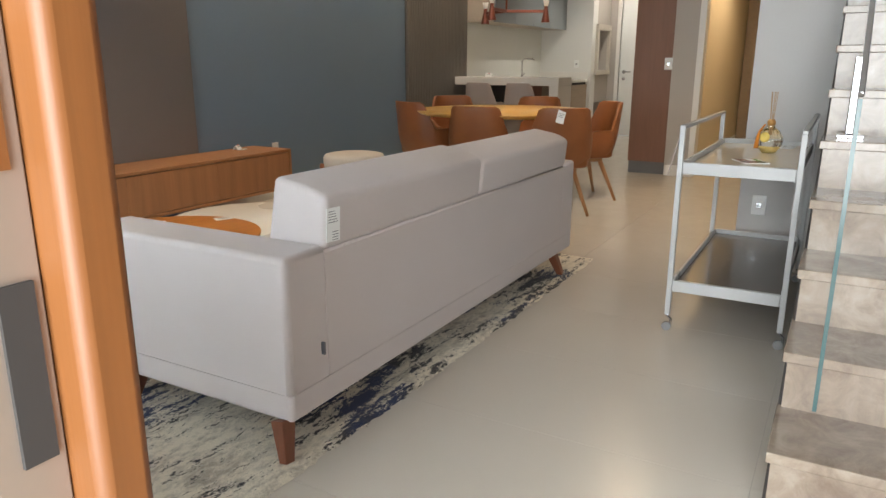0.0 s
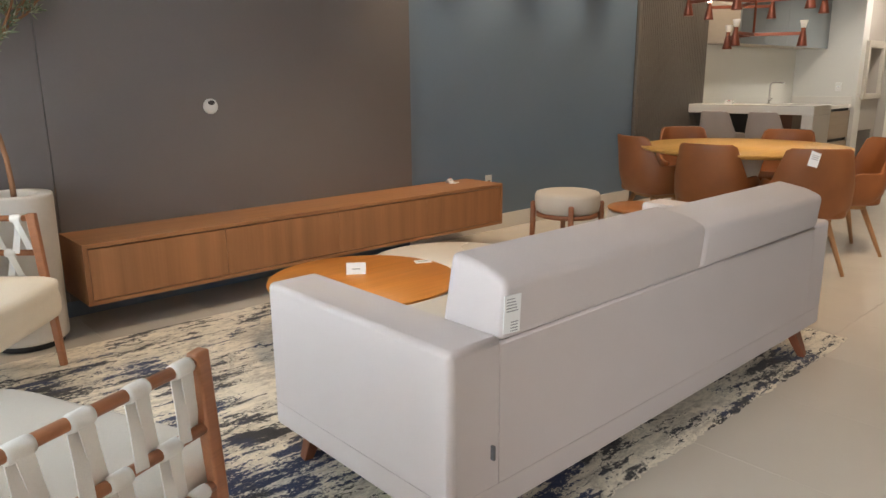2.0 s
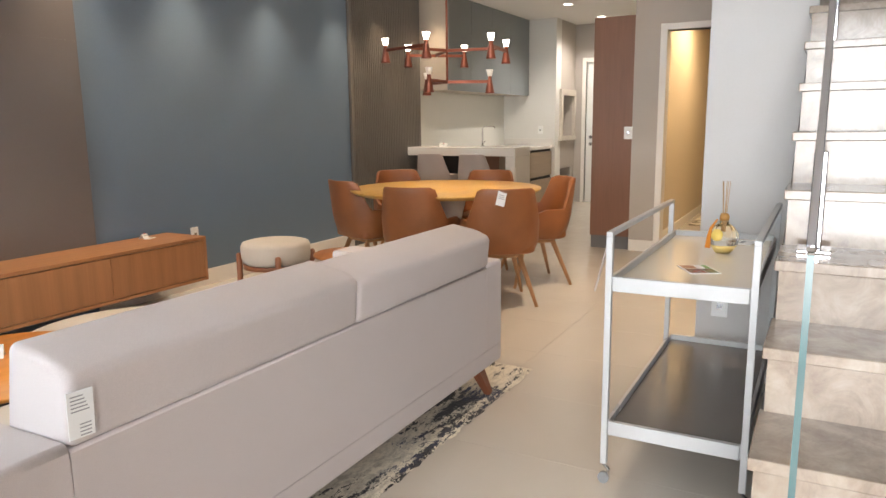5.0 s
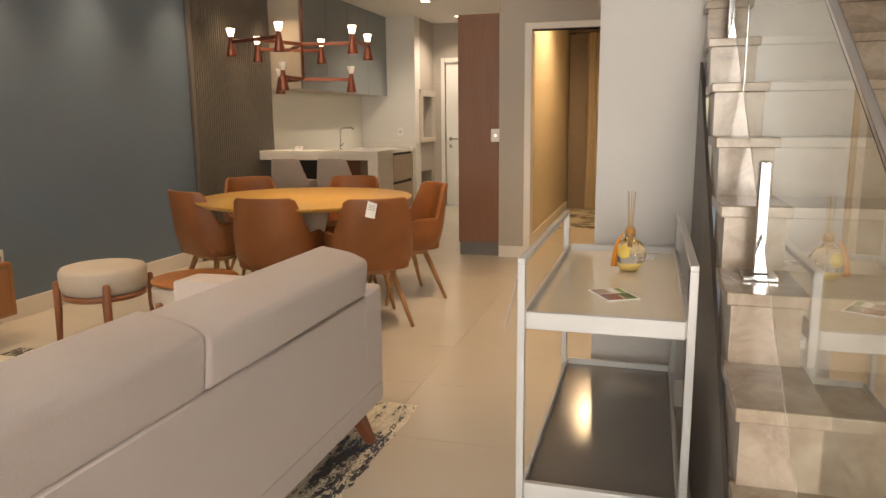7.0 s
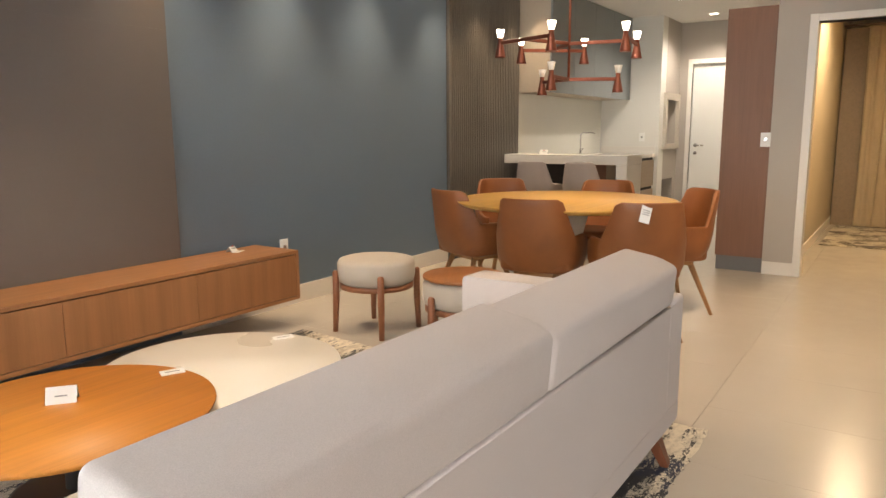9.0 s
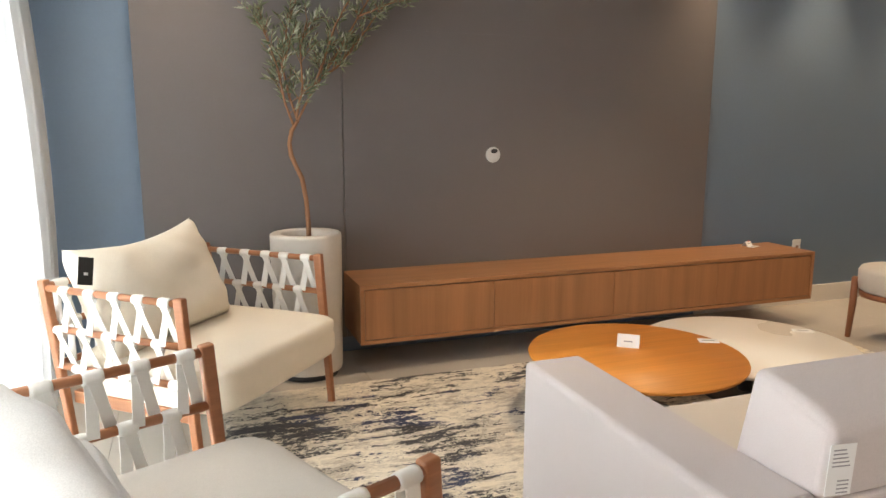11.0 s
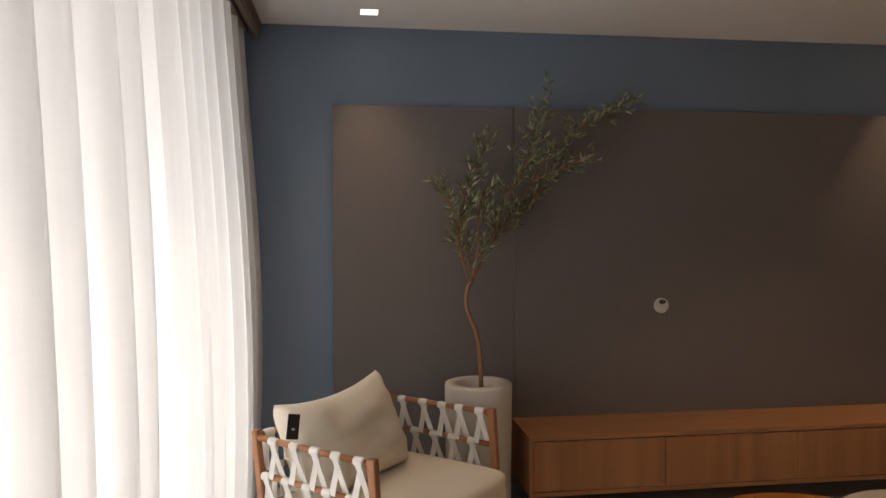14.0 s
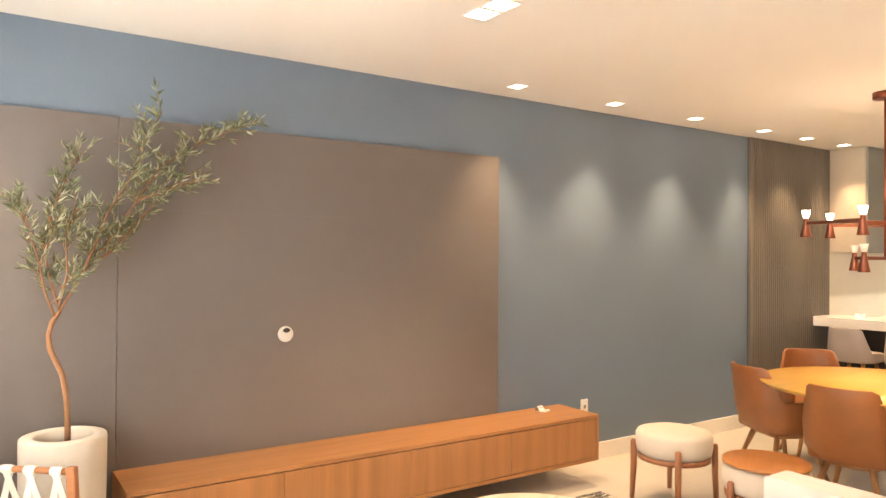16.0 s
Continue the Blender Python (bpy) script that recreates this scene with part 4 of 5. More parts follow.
for pts in branches:
    bm = bmesh.new()
    n = len(pts)
    tube(pts, [0.0065 * (1 - 0.75 * k / (n - 1)) for k in range(n)], 6, bm)
    length = sum((Vector(a) - Vector(b)).length for a, b in zip(pts, pts[1:]))
    for _ in range(int(length * 44)):
        u = rng.uniform(0.12, 1.0)
        p, d = along(pts, u)
        d2 = (d * rng.uniform(0.3, 1.0) + Vector((rng.uniform(-1, 1), rng.uniform(-0.6, 0.5), rng.uniform(-0.35, 0.9)))).normalized()
        reach = rng.uniform(0.05, 0.15)
        q = p + d2 * reach
        if q.y > -0.06:
            q.y = -0.06
        tube([p, (p + q) / 2 + Vector((0, 0, 0.008)), q], [0.0022, 0.0017, 0.001], 4, bm)
        for k in range(rng.randint(9, 14)):
            f = 0.2 + 0.8 * k / 12
            o = p.lerp(q, min(f, 1.0))
            ld = (d2 * 0.9 + Vector((rng.uniform(-1, 1), rng.uniform(-1, 0.6), rng.uniform(-0.6, 0.8)))).normalized()
            leaf_at(o, ld, rng.uniform(0.032, 0.060))
    part("branch", bm, BARK, tree)
tagged(part("foliage", leaves, LEAF, tree, "narrow silvery green leaves"), kind="stuff")

# ---- dining group ----
TX, TY, TR, TZ = 6.335, -1.708, 0.758, 0.768
dining = thing("dining_table", pose(TX, TY, 0), "round honey-veneered dining table on a white cone pedestal", "dining table")
part("tabletop", lathe([(TR - 0.035, TZ - 0.032), (TR - 0.004, TZ - 0.012), (TR, TZ - 0.005), (TR - 0.003, TZ), (0, TZ)], 96), DINING_M, dining)
part("pedestal", lathe([(0.30, 0.0), (0.30, 0.012), (0.24, 0.03), (0.13, 0.25), (0.11, 0.45), (0.16, 0.66), (0.24, TZ - 0.04), (0.24, TZ - 0.032)], 48), plain("white_pedestal_lacquer", (0.66, 0.63, 0.58), 0.35), dining, "white lacquered waisted pedestal")
part("apron", lathe([(0.50, TZ - 0.05), (0.52, TZ - 0.032)], 48), DARK, dining)


def shell_bm(w_back, w_seat, h_arm, h_back, depth, zs, tilt=0.10, taper=0.86, wrap_pow=0.5):
    """A bucket shell that wraps the seat: high at the back, dropping to low arms. Opens to +x; thickness by a second skin."""
    own = bmesh.new()
    na, nz, th = 40, 8, 0.026

    def point(a, v, off):
        c, s = math.cos(a), math.sin(a)
        rx, ry = depth / 2, w_seat / 2
        k = 3.2
        q = (abs(c) ** k + abs(s) ** k) ** (-1 / k)
        back = max(0.0, -c)
        f = min(max((back - 0.52) / 0.22, 0.0), 1.0)
        f = f * f * (3 - 2 * f)
        top = h_arm + (h_back - h_arm) * f
        front = max(0.0, c)
        top -= 0.05 * min(front / 0.5, 1.0)
        z = zs + (top - zs) * v
        lean = tilt * max(z - zs, 0) * (back ** 1.5)
        narrow = 1 - (1 - taper) * f * v
        flare = 1 + 0.03 * v * (1 - f)
        base = 0.86 + 0.14 * min(v * 3.0, 1.0) ** 0.6
        return Vector((c * q * (rx + off) * base - lean * 1.6, s * q * (ry + off) * narrow * flare * base, z))
    a0 = math.radians(50)
    angles = [a0 + (2 * math.pi - 2 * a0) * i / na for i in range(na + 1)]
    skins = []
    for off in (0.0, -th):
        skins.append([[own.verts.new(point(a, j / nz, off)) for a in angles] for j in range(nz + 1)])
    for s, flip in ((skins[0], False), (skins[1], True)):
        for j in range(nz):
            for i in range(na):
                q = (s[j][i], s[j][i + 1], s[j + 1][i + 1], s[j + 1][i])
                own.faces.new(q[::-1] if flip else q).smooth = True
    o, n = skins
    for i in range(na):
        own.faces.new((o[nz][i], o[nz][i + 1], n[nz][i + 1], n[nz][i]))
        own.faces.new((o[0][i + 1], o[0][i], n[0][i], n[0][i + 1]))
    for j in range(nz):
        own.faces.new((o[j][0], o[j + 1][0], n[j + 1][0], n[j][0]))
        own.faces.new((o[j + 1][na], o[j][na], n[j][na], n[j + 1][na]))
    bmesh.ops.recalc_face_normals(own, faces=own.faces[:])
    top_edges = [e for e in own.edges if len(e.link_faces) == 2 and e.calc_face_angle(0) > 0.9]
    bmesh.ops.bevel(own, geom=top_edges, offset=0.007, segments=2, profile=0.5, affect="EDGES")
    for f in own.faces:
        f.smooth = True
    return own


def dining_chair():
    t = thing("dining_chair", pose(0, 0, 0), "cognac leather shell dining chair on splayed oak legs", "dining chair", "chairs round the dining table")
    part("shell", shell_bm(0.44, 0.53, 0.61, 0.838, 0.50, 0.375, 0.11, 0.93), LEATHER, t)
    part("seat", cushion(0.46, 0.47, 0.11, 6, 9, (0.015, 0, 0.42), 0.0), LEATHER, t)
    part("underframe", box(-0.13, 0.14, -0.15, 0.15, 0.335, 0.372, 0.006), LEG_WOOD, t)
    for sx in (-1, 1):
        for sy in (-1, 1):
            part("leg", tube([(0.11 * sx, 0.12 * sy, 0.365), (0.235 * sx, 0.225 * sy, 0.0)], [0.021, 0.0115], 12), LEG_WOOD, t)
    return t


first = dining_chair()
seats = [(5.95, -2.34, 35), (5.85, -1.77, 8), (6.166, -1.09, 338), (6.94, -0.95, 225), (7.13, -1.70, 195), (6.66, -2.33, 132)]
for k, (x, y, face) in enumerate(seats):
    m = pose(x, y, 0, 0, 0, face)
    if k == 0:
        first.matrix_world = m
        bpy.context.view_layer.update()
    else:
        copy_thing(first, m)
ctag = thing("chair_tag", pose(5.648, -2.492, 0.782, 0, 0, -55), "white price tag hung on a leather chair back", "price tag")
part("label_card", moved(box(-0.03, 0.03, -0.001, 0.001, -0.055, 0.045), pose(0, 0, 0, -14, 16, 0)), PAPER, ctag)
for k in range(3):
    part("print", moved(box(-0.02, 0.02, -0.0017, -0.001, 0.015 - 0.012 * k, 0.019 - 0.012 * k), pose(0, 0, 0, -14, 16, 0)), PRINT, ctag)

# ---- chandelier ----
HX, HY, HZ, LZ = 6.55, -1.62, 1.845, 1.600
ch = thing("chandelier", pose(HX, HY, 0), "two-tier copper-brown chandelier with cone lamps over the dining table", "chandelier")
part("canopy", lathe([(0.075, CEIL - 0.045), (0.078, CEIL - 0.04), (0.078, CEIL)], 32), COPPER, ch)
part("rod", tube([(0, 0, LZ - 0.012), (0, 0, CEIL - 0.04)], 0.009, 12), COPPER, ch)


def bar(a, b, z):
    return beam((a[0], a[1], z), (b[0], b[1], z), 0.024, 0.024, 0.016, 0.016, (0, 0, 1), bevel=0.002)


def cone_lamp(x, y, z, lit):
    """A copper cone that opens downwards with a frosted glass cup on top. z: its waist."""
    c = part("cone", lathe([(0.036, z - 0.108), (0.038, z - 0.105), (0.016, z + 0.005), (0.0155, z + 0.026)], 24, (x, y)), COPPER, ch)
    part("glass_cup", lathe([(0.016, z + 0.026), (0.029, z + 0.078), (0.027, z + 0.08), (0.0, z + 0.08)], 24, (x, y)), LIT if lit else DIM, c, "frosted glass cup")
    part("lamp_mouth", lathe([(0.032, z - 0.104), (0.032, z - 0.102), (0.0, z - 0.102)], 24, (x, y), cap=False), LAMP_IN, c)


R1, R2 = 0.495, 0.345
tips = [(R1 * math.cos(radians(a)), R1 * math.sin(radians(a))) for a in (10, 70, 130, 190, 250, 310)]
for k in range(3):
    a, b = tips[2 * k], tips[2 * k + 1]
    part("arm", bar(a, b, HZ), COPPER, ch)
    part("arm", bar((0, 0), ((a[0] + b[0]) / 2, (a[1] + b[1]) / 2), HZ + 0.001), COPPER, ch)
for x, y in tips:
    cone_lamp(x, y, HZ + 0.01, True)
for a in (58, 184, 298):
    x, y = R2 * math.cos(radians(a)), R2 * math.sin(radians(a))
    part("arm", bar((0, 0), (x, y), LZ), COPPER, ch)
    cone_lamp(x, y, LZ + 0.015, False)
lamp = new("chandelier_light", bpy.data.lights.new("chandelier_light", "POINT"))
lamp.data.energy, lamp.data.color, lamp.data.shadow_soft_size = 6, SOFT, 0.3
lamp.location = (HX, HY, 2.0)
for a in (58, 184, 298):
    spot("cone_spot", HX + R2 * math.cos(radians(a)), HY + R2 * math.sin(radians(a)), 9, WARM, 100, 0.6, LZ - 0.12)

# ---- recessed lights ----


def downlight(x, y, s=0.045):
    t = thing("recessed_light", pose(x, y, CEIL), "small square recessed ceiling light, switched on", "ceiling light", "recessed ceiling lights")
    own = box(-s - 0.008, s + 0.008, -s - 0.008, -s, -0.004, 0.0)
    for q in ((-s - 0.008, s + 0.008, s, s + 0.008), (-s - 0.008, -s, -s, s), (s, s + 0.008, -s, s)):
        box(*q, -0.004, 0.0, bm=own)
    part("bezel", own, PLASTIC, t)
    part("diffuser", box(-s, s, -s, s, -0.002, -0.0005), DOWN, t)


for sx in WALL_SPOTS:
    downlight(sx, -0.287)
for sx, sy in PAIR_SPOTS:
    downlight(sx, sy, 0.06)
for sx, sy in KITCHEN_SPOTS + HALL_SPOTS + AISLE_SPOTS:
    downlight(sx, sy, 0.05)

# ---- slatted wall panel ----
slats = thing("slatted_panel", pose(0, 0, 0), "taupe vertical slatted wall panel behind the dining table", "slatted panel")
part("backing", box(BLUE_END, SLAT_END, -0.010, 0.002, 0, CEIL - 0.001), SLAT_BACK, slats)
part("end_strip", box(BLUE_END, BLUE_END + 0.05, -0.034, -0.010, 0, CEIL - 0.002, 0.002), SLAT, slats)
count = 38
step = (SLAT_END - BLUE_END - 0.06) / count
slat_me = None
for k in range(count):
    x = BLUE_END + 0.06 + step * (k + 0.5)
    if slat_me is None:
        o = part("slat", box(-step * 0.30, step * 0.30, -0.032, -0.010, 0, CEIL - 0.002, 0.002), SLAT, slats)
        slat_me = o.data
    else:
        o = new("slat", slat_me)
        o.parent = slats
    o.location.x = x

# ---- kitchen ----
upper = thing("upper_cabinet", pose(0, 0, 0), "grey-blue lacquered upper kitchen cabinet up to the ceiling", "kitchen cabinet")
part("body", box(SLAT_END, KIT_END - 0.002, -0.39, 0.0, 1.66, CEIL - 0.002, 0.001), CAB_SIDE, upper, "taupe cabinet sides")
ux = [SLAT_END + 0.002, SLAT_END + 0.62, SLAT_END + 1.24, SLAT_END + 1.86, KIT_END - 0.006]
for a, b in zip(ux, ux[1:]):
    part("door", box(a + 0.002, b - 0.002, -0.412, -0.392, 1.655, CEIL - 0.006, 0.0015), CAB_BLUE, upper)
setting("backsplash", box(SLAT_END, KIT_END, -0.008, 0.002, 0.93, 1.655), SPLASH, "glossy white glass kitchen backsplash", "backsplash")

base = thing("base_cabinet", pose(0, 0, 0), "taupe wood-grain kitchen base cabinet with long drawers", "kitchen cabinet")
part("body", box(9.02, KIT_END - 0.002, -0.76, -0.01, 0.10, 0.885), DARK, base)
part("plinth", box(9.02, KIT_END - 0.002, -0.71, -0.02, 0, 0.10), PLINTH, base)
bx = [9.02, 9.83, 10.64, KIT_END - 0.004]
for a, b in zip(bx, bx[1:]):
    for z0, z1 in ((0.11, 0.46), (0.50, 0.85)):
        part("drawer", box(a + 0.002, b - 0.002, -0.782, -0.762, z0, z1, 0.001), TAUPE_WOOD, base)
tagged(mesh_ob("worktop", box(9.0, KIT_END - 0.002, -0.795, -0.009, 0.886, 0.93, 0.003), QUARTZ), "white quartz kitchen worktop along the wall", "worktop")
tagged(mesh_ob("worktop_upstand", box(KIT_END - 0.016, KIT_END - 0.003, -0.79, -0.01, 0.931, 1.03, 0.002), QUARTZ), "white quartz upstand at the worktop's end", "upstand")
fau = thing("faucet", pose(10.35, -0.16, 0.93), "slim dark kitchen faucet standing on the worktop", "faucet")
part("base", lathe([(0.025, 0), (0.025, 0.03), (0.014, 0.035), (0.012, 0.06)], 20), STEEL, fau)
part("spout", tube([(0, 0, 0.05), (0, 0, 0.26), (0, -0.03, 0.29), (0, -0.17, 0.29), (0, -0.185, 0.27)], 0.010, 10), STEEL, fau)
part("lever", tube([(0, 0, 0.05), (0.07, -0.01, 0.09)], 0.006, 8), STEEL, fau)

pen = thing("breakfast_counter", pose(0, 0, 0), "white quartz breakfast counter with a thick waterfall leg", "counter")
part("top", box(8.54, 8.99, -1.395, -0.036, 0.905, 1.0, 0.003), QUARTZ, pen)
part("leg_panel", box(8.542, 8.988, -1.393, -1.280, 0.0, 0.904, 0.003), QUARTZ, pen)
part("back_panel", box(8.90, 8.96, -0.60, -0.036, 0.0, 0.904), DARK, pen)
part("back_panel", box(8.90, 8.96, -1.05, -0.60, 0.0, 0.904), COLUMN_M, pen, "walnut panel under the counter")
part("back_panel", box(8.90, 8.96, -1.280, -1.05, 0.0, 0.904), TAUPE_WOOD, pen)
tent_card(8.72, -0.42, 1.0, -80, 0.09, 0.045)


def counter_stool(x, y, rz):
    t = thing("counter_stool", pose(x, y, 0, 0, 0, rz), "grey upholstered counter stool with a curved back", "counter stool", "stools at the breakfast counter")
    own = moved(shell_bm(0.40, 0.43, 0.72, 0.945, 0.42, 0.62, 0.12, 0.88), pose(0, 0, 0))
    part("shell", own, GREY_SHELL, t)
    part("seat", cushion(0.38, 0.38, 0.09, 6, 7, (0.01, 0, 0.665), 0.0), GREY_SHELL, t)
    for sx in (-1, 1):
        for sy in (-1, 1):
            part("leg", tube([(0.12 * sx, 0.12 * sy, 0.63), (0.20 * sx, 0.19 * sy, 0.0)], [0.018, 0.011], 10), LEG_WOOD, t)
        part("footrest", tube([(0.175 * sx, -0.165, 0.24), (0.175 * sx, 0.165, 0.24)], 0.008, 8), STEEL, t)
    return t


counter_stool(8.36, -0.55, 0)
counter_stool(8.36, -1.06, 0)
gtag = thing("chair_tag", pose(8.150, -1.12, 0.90, 0, 0, -80), "white price tag hung on a grey counter stool", "price tag")
part("label_card", moved(box(-0.035, 0.035, -0.001, 0.001, -0.05, 0.05), pose(0, 0, 0, -12, 20, 0)), PAPER, gtag)

bbq = thing("barbecue", pose(0, 0, 0), "built-in barbecue block of pale render with a stone-framed niche", "barbecue")
BY = -0.83
part("wall", box(KIT_END, FAR, BY + 0.25, 0.0, 0, CEIL), WHITE_WALL, bbq)
NX0, NX1, NZ0, NZ1 = 11.68, 12.22, 1.06, 1.66
part("front", box(KIT_END, NX0, BY, BY + 0.25, 0, CEIL), WHITE_WALL, bbq)
part("front", box(NX1, FAR, BY, BY + 0.25, 0, CEIL), BEIGE_WALL, bbq)
part("front", box(NX0, NX1, BY, BY + 0.25, NZ1, CEIL), BEIGE_WALL, bbq)
part("front", box(NX0, NX1, BY, BY + 0.25, 0.57, NZ0), BEIGE_WALL, bbq)
part("niche_back", box(NX0, NX1, BY + 0.246, BY + 0.249, NZ0, NZ1), BRICK_M, bbq)
part("wood_store_back", box(NX0, NX1, BY + 0.20, BY + 0.249, 0, 0.57), DARK, bbq)
for q in ((NX0 - 0.07, NX1 + 0.07, NZ1, NZ1 + 0.09), (NX0 - 0.09, NX1 + 0.09, NZ0 - 0.07, NZ0), (NX0 - 0.07, NX0, NZ0, NZ1), (NX1, NX1 + 0.07, NZ0, NZ1)):
    part("stone_frame", box(q[0], q[1], BY - 0.045, BY - 0.001, q[2], q[3], 0.004), BRICK_M, bbq, "pale refractory stone frame")

door2 = tagged(new("door_2"), "white panelled interior door, closed, at the kitchen end", "door", kind="structure")
part("door_trim", box(FAR - 0.02, FAR + 0.15, -1.01, -0.95, 0, 2.24, 0.004), TRIM_M, door2)
part("door_trim", box(FAR - 0.02, FAR + 0.15, -1.86, -1.80, 0, 2.24, 0.004), TRIM_M, door2)
part("door_trim", box(FAR - 0.018, FAR + 0.15, -1.80, -1.01, 2.17, 2.238, 0.004), TRIM_M, door2)
part("door_leaf", box(FAR + 0.03, FAR + 0.07, -1.797, -1.013, 0.008, 2.168, 0.003), DOOR_M, door2)
hnd = tube([(FAR + 0.03, -1.09, 1.03), (FAR - 0.02, -1.09, 1.03), (FAR - 0.025, -1.10, 1.03), (FAR - 0.025, -1.21, 1.03)], 0.011, 10)
part("door_handle", hnd, STEEL, door2, "brushed steel lever handle")
part("rosette", moved(lathe([(0.027, 0), (0.027, 0.008), (0, 0.008)], 20), pose(FAR + 0.03, -1.09, 1.03, 0, -90, 0)), STEEL, door2)
part("rosette", moved(lathe([(0.025, 0), (0.025, 0.008), (0, 0.008)], 20), pose(FAR + 0.03, -1.09, 0.92, 0, -90, 0)), STEEL, door2)

col = thing("tall_cabinet", pose(0, 0, 0), "tall walnut-laminate end cabinet on a grey plinth", "cabinet")
part("body", box(8.372, 9.0, -2.686, -2.292, 0.13, 2.262, 0.0015), COLUMN_M, col)
part("plinth", box(8.39, 9.0, -2.68, -2.30, 0, 0.13), PLINTH, col)

# ---- hall ----
hc = thing("hall_curtain", pose(0, 0, 0), "ochre floor-length curtain closing the end of the hall", "curtain")
part("cloth", curtain_bm(12.25, -3.15, -3.83, 0.01, 2.5, 6, 0.028, 4), HALL_CURTAIN, hc)
part("rod", tube([(12.25, -3.84, 2.53), (12.25, -2.87, 2.53)], 0.015, 10), RAIL_M, hc)
tagged(mesh_ob("hall_screen", box(12.36, 12.40, -3.15, -2.885, 0, 2.5, 0.003), TAUPE_WOOD), "brown wooden panel at the end of the hall", "panel")
own = bmesh.new()
box(10.35, 12.15, -3.80, -2.95, 0.001, 0.012, 0.004, bm=own)
HALL_RUG = rug_material("zebra_rug_pile", 0.35, (7.0, 2.0, 0.0), (0.70, 0.64, 0.50), (0.09, 0.065, 0.04), (0.09, 0.065, 0.04), 0.8, 1.6)
tagged(mesh_ob("hall_rug", own, HALL_RUG), "cream and brown patterned hall rug", "rug")

# ---- serving cart ----
AX0, AX1, AY0, AY1 = 3.70, 4.79, -4.195, -3.738
CASTER = plain("grey_caster_wheel", (0.22, 0.22, 0.22), 0.3)
cart = thing("serving_cart", pose(0, 0, 0), "light grey metal serving cart with two trays on casters", "serving cart")
S = 0.011
for x in (AX0, AX1):
    for y in (AY0, AY1):
        part("post", box(x - S, x + S, y - S, y + S, 0.075, 0.893, 0.002), CART_M, cart)
        cst = part("caster", tube([(x - 0.009, y, 0.02), (x + 0.009, y, 0.02)], 0.02, 16), CASTER, cart)
        part("fork", tube([(x, y - 0.016, 0.025), (x, y - 0.016, 0.055), (x, y, 0.068), (x, y, 0.078)], 0.006, 8), CHROME, cst, "chrome fork")
for y in (AY0, AY1):
    part("handle_rail", box(AX0 - S, AX1 + S, y - S, y + S, 0.893, 0.909, 0.002), CART_M, cart)
for z, m, lab in ((0.757, CART_TOP, "beige glossy tray"), (0.238, CART_LOW, "smoked grey tray")):
    part("tray", box(AX0 + S, AX1 + 0.05, AY0 + S, AY1 - S, z - 0.035, z - 0.025), m, cart, lab)
    part("tray_rim", box(AX0 - 0.002, AX1 + 0.05, AY1 - S - 0.004, AY1 - 0.002, z - 0.05, z, 0.002), CART_M, cart)
    part("tray_rim", box(AX0 - 0.002, AX1 + 0.05, AY0 + 0.002, AY0 + S + 0.004, z - 0.05, z, 0.002), CART_M, cart)
    part("tray_rim", box(AX0 - S - 0.002, AX0 + S - 0.004, AY0 + S + 0.004, AY1 - S - 0.004, z - 0.05, z, 0.002), CART_M, cart)
    part("tray_rim", box(AX1 + 0.0503, AX1 + 0.066, AY0 + S + 0.004, AY1 - S - 0.004, z - 0.05, z, 0.002), CART_M, cart)

TZC = 0.732
dif = thing("reed_diffuser", pose(4.45, -4.01, TZC) @ Matrix.Diagonal((0.82, 0.82, 0.82, 1)), "ribbed glass reed diffuser with amber liquid and an orange tassel", "reed diffuser")
own = bmesh.new()
prof = [(0.035, 0.0), (0.04, 0.004), (0.045, 0.012), (0.066, 0.045), (0.072, 0.075), (0.066, 0.105), (0.045, 0.135), (0.022, 0.15), (0.02, 0.165), (0.025, 0.17), (0.0, 0.17)]
own = lathe(prof, 48)
for v in own.verts:
    r = math.hypot(v.co.x, v.co.y)
    if r > 0.03:
        a = math.atan2(v.co.y, v.co.x)
        g = 1 + 0.05 * math.cos(12 * a) * (r / 0.07)
        v.co.x, v.co.y = v.co.x * g, v.co.y * g
bot = part("bottle", own, glass("clear_bottle_glass", (1.0, 0.97, 0.88), 0.0), dif)
bot.visible_shadow = False
part("label", moved(lathe([(0.030, 0.0), (0.030, 0.002), (0.0, 0.0025)], 28), pose(-0.073, 0.022, 0.098, 0, -82, -17)), plain("yellow_round_label", (0.72, 0.52, 0.12), 0.5), dif, "round yellow paper label")
part("liquid", lathe([(0.03, 0.008), (0.05, 0.03), (0.055, 0.040), (0.054, 0.044), (0, 0.044)], 32), plain("amber_liquid", (0.74, 0.56, 0.22), 0.25), dif)
part("stopper", lathe([(0.022, 0.165), (0.024, 0.185), (0.016, 0.20), (0, 0.20)], 20), plain("bronze_ribbon_cap", (0.40, 0.20, 0.05), 0.5), dif)
for k in range(5):
    a = k * 1.25
    part("reed", tube([(0.004 * math.cos(a), 0.004 * math.sin(a), 0.10), (0.018 * math.cos(a), 0.018 * math.sin(a), 0.36)], 0.0018, 6), REED, dif)
part("tassel", tube([(-0.018, 0.03, 0.17), (-0.045, 0.055, 0.13), (-0.055, 0.062, 0.09), (-0.058, 0.066, 0.03)], [0.005, 0.007, 0.010, 0.014], 12), TASSEL, dif, "orange thread tassel")
leaflet = thing("leaflet", pose(4.05, -3.975, TZC, 0, 0, 28), "glossy folded colour leaflet lying on the cart", "leaflet")
part("sheet", box(-0.075, 0.075, -0.055, 0.055, 0, 0.003), PAPER, leaflet)
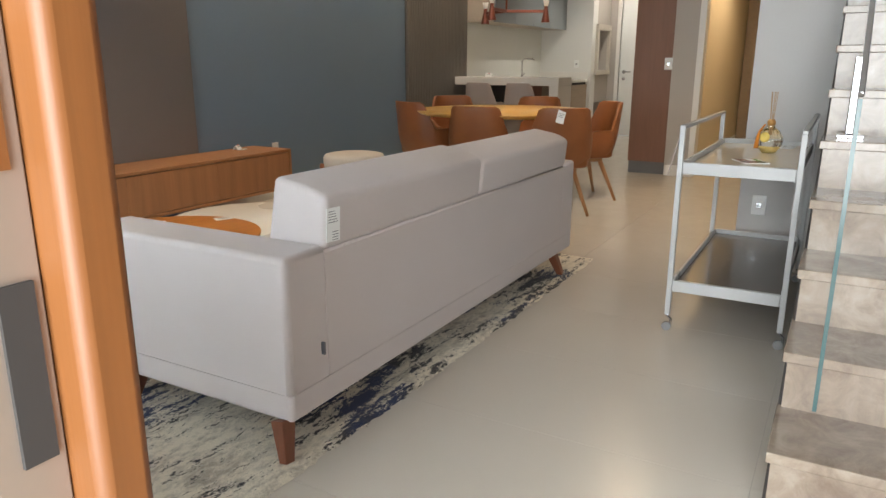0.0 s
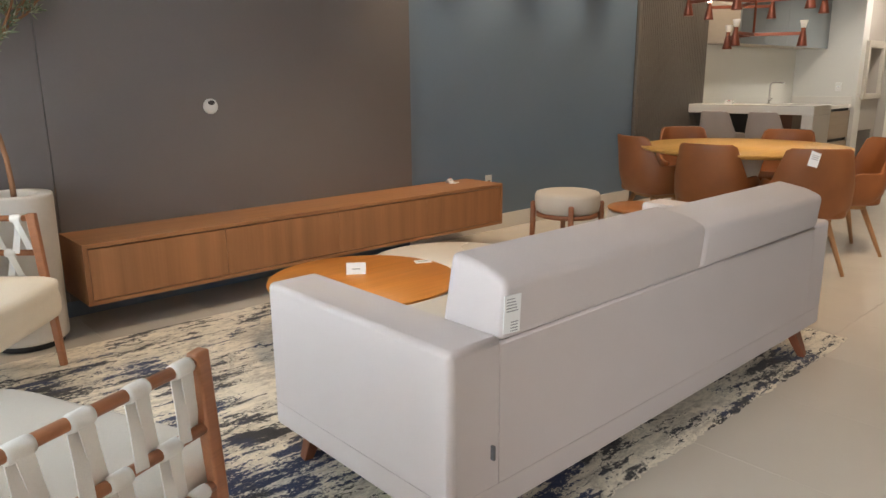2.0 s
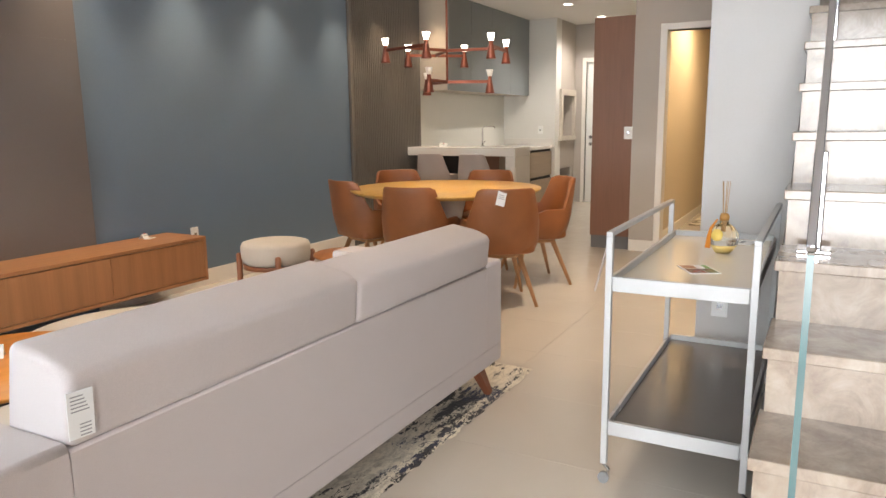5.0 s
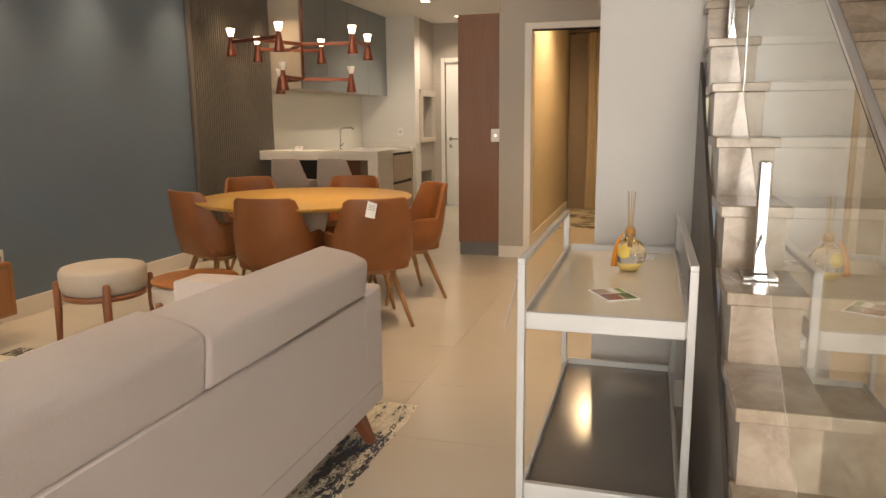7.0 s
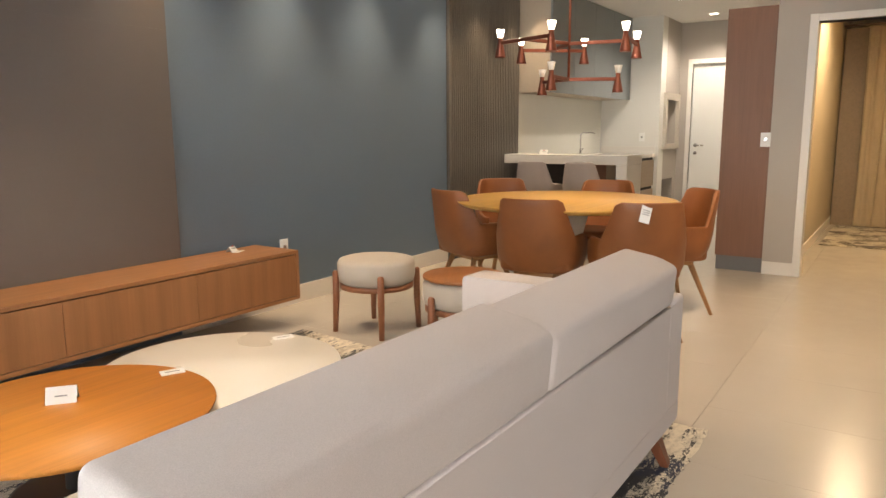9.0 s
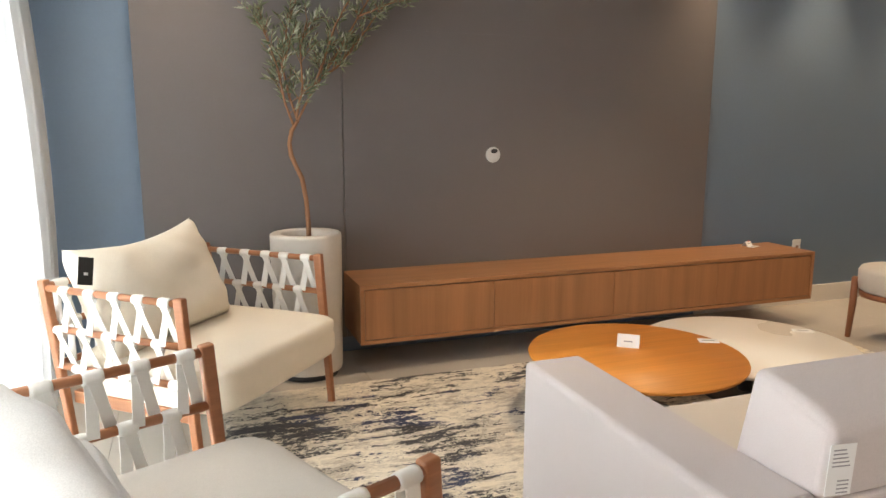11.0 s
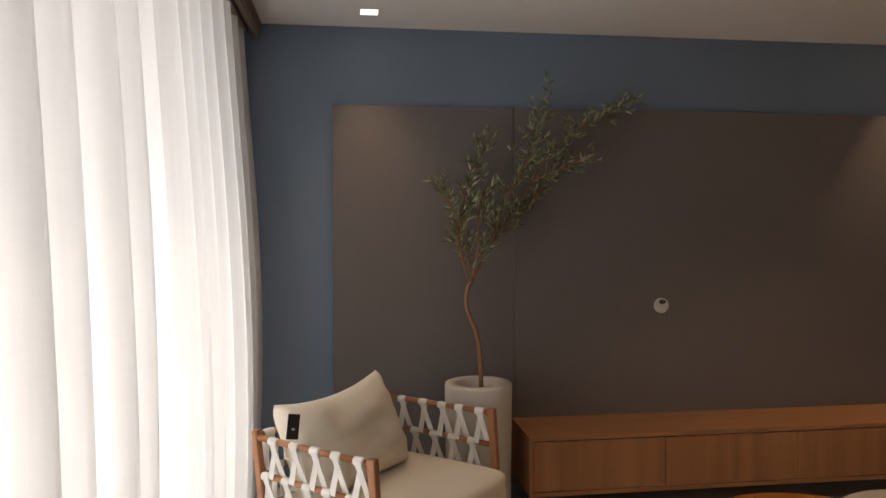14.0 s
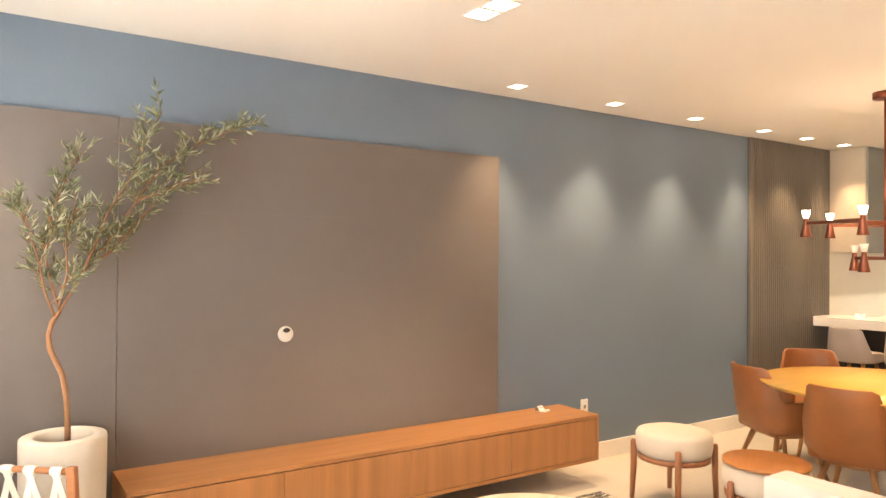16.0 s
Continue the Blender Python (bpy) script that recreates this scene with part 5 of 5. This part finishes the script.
for k, (x0, x1, y0, y1, c) in enumerate(((-0.07, 0.005, -0.05, -0.01, (0.10, 0.16, 0.06)), (-0.07, 0.005, -0.008, 0.05, (0.28, 0.07, 0.05)), (0.01, 0.07, 0.0, 0.05, (0.45, 0.28, 0.2)), (0.01, 0.07, -0.05, -0.03, (0.2, 0.35, 0.1)))):
    part("picture", box(x0, x1, y0, y1, 0.003, 0.0034), plain("leaflet_print", c, 0.25, 0, 60, 0.4, 0), leaflet)
flat_card(4.74, -4.06, TZC, -10, 0.11, 0.09)
strap_t = thing("cart_ribbon", pose(AX0 + 0.02, AY1 + 0.016, 0.79), "short grey ribbon tied to the cart's rail", "ribbon")
part("ribbon", beam((0, 0, 0.06), (-0.03, 0.03, -0.09), 0.003, 0.003, 0.018, 0.014, (0, 1, 0), bevel=0), GREY_SHELL, strap_t)

# ---- stairs with glass balustrade ----
stairs = thing("staircase", pose(0, 0, 0), "straight stair of mottled grey-beige polished stone", "staircase")
RISE, RUN, ST0, NST = 0.169, 0.27, 2.403, 15
FIRST = 0.218
for k in range(1, NST + 1):
    x, z = ST0 + (k - 1) * RUN, FIRST + RISE * (k - 1)
    part("tread", box(x - 0.015, x + RUN + 0.015, STAIR_Y + 0.012, SOUTH, z - 0.03, z, 0.003), STONE, stairs)
    part("riser", box(x, x + 0.02, STAIR_Y, SOUTH, max(z - RISE, 0) if k > 1 else 0, z - 0.0305), STONE, stairs)
    part("flank", box(x + 0.0205, x + RUN, STAIR_Y, STAIR_Y - 0.10, max(0, z - 0.20), z - 0.0305), STONE, stairs)
setting("wall_under_stair", prism([(ST0 + 0.10, 0), (5.0, 0), (5.0, RISE * 9.0), (ST0 + 0.10, 0.02)], 1, STAIR_Y + 0.001, STAIR_Y + 0.012), plain("dark_grey_stringer", (0.085, 0.075, 0.07), 0.45), "dark grey panel closing the side of the stairs", "stair panel")
bal = thing("glass_balustrade", pose(0, 0, 0), "clear glass stair balustrade with chrome clamps and rail", "balustrade")
GY = -4.345
slope = RISE / RUN


def line_z(x, h):
    return FIRST + (x - ST0) * slope + h


for a, b in ((ST0 + 0.10, ST0 + 1.80), (ST0 + 1.82, ST0 + 3.40)):
    g = part("pane", prism([(a, line_z(a, 0.0) - 0.02 + 0.04), (b, line_z(b, 0.0) - 0.02 + 0.04), (b, line_z(b, 0.80)), (a, line_z(a, 0.80))], 1, GY - 0.005, GY + 0.005), GLASS, bal)
    g.visible_shadow = False
    part("glass_edge", box(a - 0.002, a, GY - 0.005, GY + 0.005, line_z(a, 0.02), line_z(a, 0.80)), GREEN_EDGE, bal, "green polished glass edge")
a, b = ST0 + 0.095, ST0 + 3.4
part("top_rail", beam((a, GY, line_z(a, 0.812)), (b, GY, line_z(b, 0.812)), 0.014, 0.014, 0.014, 0.014, (0, 1, 0)), CHROME, bal, "slim chrome cap rail")
for k in (5, 9):
    x, z = ST0 + (k - 1) * RUN + 0.17, FIRST + RISE * (k - 1)
    cl = part("clamp", box(x - 0.014, x + 0.014, GY - 0.018, GY + 0.018, z + 0.012, z + 0.29, 0.004), CHROME, bal, "tall chrome glass clamp")
    part("foot_plate", box(x - 0.05, x + 0.05, GY - 0.045, GY + 0.045, z, z + 0.012, 0.003), CHROME, cl)

# ---- floor tiles, last ----
TWX, TWY, J = 0.60, 1.20, 0.0007
tile_me = {}
for i in range(-5, 19):
    for j in range(-5, 1):
        x0, x1 = 2.565 + i * TWX, 2.565 + (i + 1) * TWX
        y0, y1 = -0.62 + j * TWY, -0.62 + (j + 1) * TWY
        x0, x1 = max(x0, 0.06), min(x1, 13.3)
        y0, y1 = max(y0, SOUTH), min(y1, 0.0)
        if x1 - x0 < 0.02 or y1 - y0 < 0.02:
            continue
        key = (round(x1 - x0, 3), round(y1 - y0, 3))
        if key not in tile_me:
            b = box(J, key[0] - J, J, key[1] - J, -0.006, 0.0)
            o = part("tile", b, TILE, floor)
            tile_me[key] = o.data
        else:
            o = new("tile", tile_me[key])
            o.parent = floor
        o.location = (x0, y0, 0)
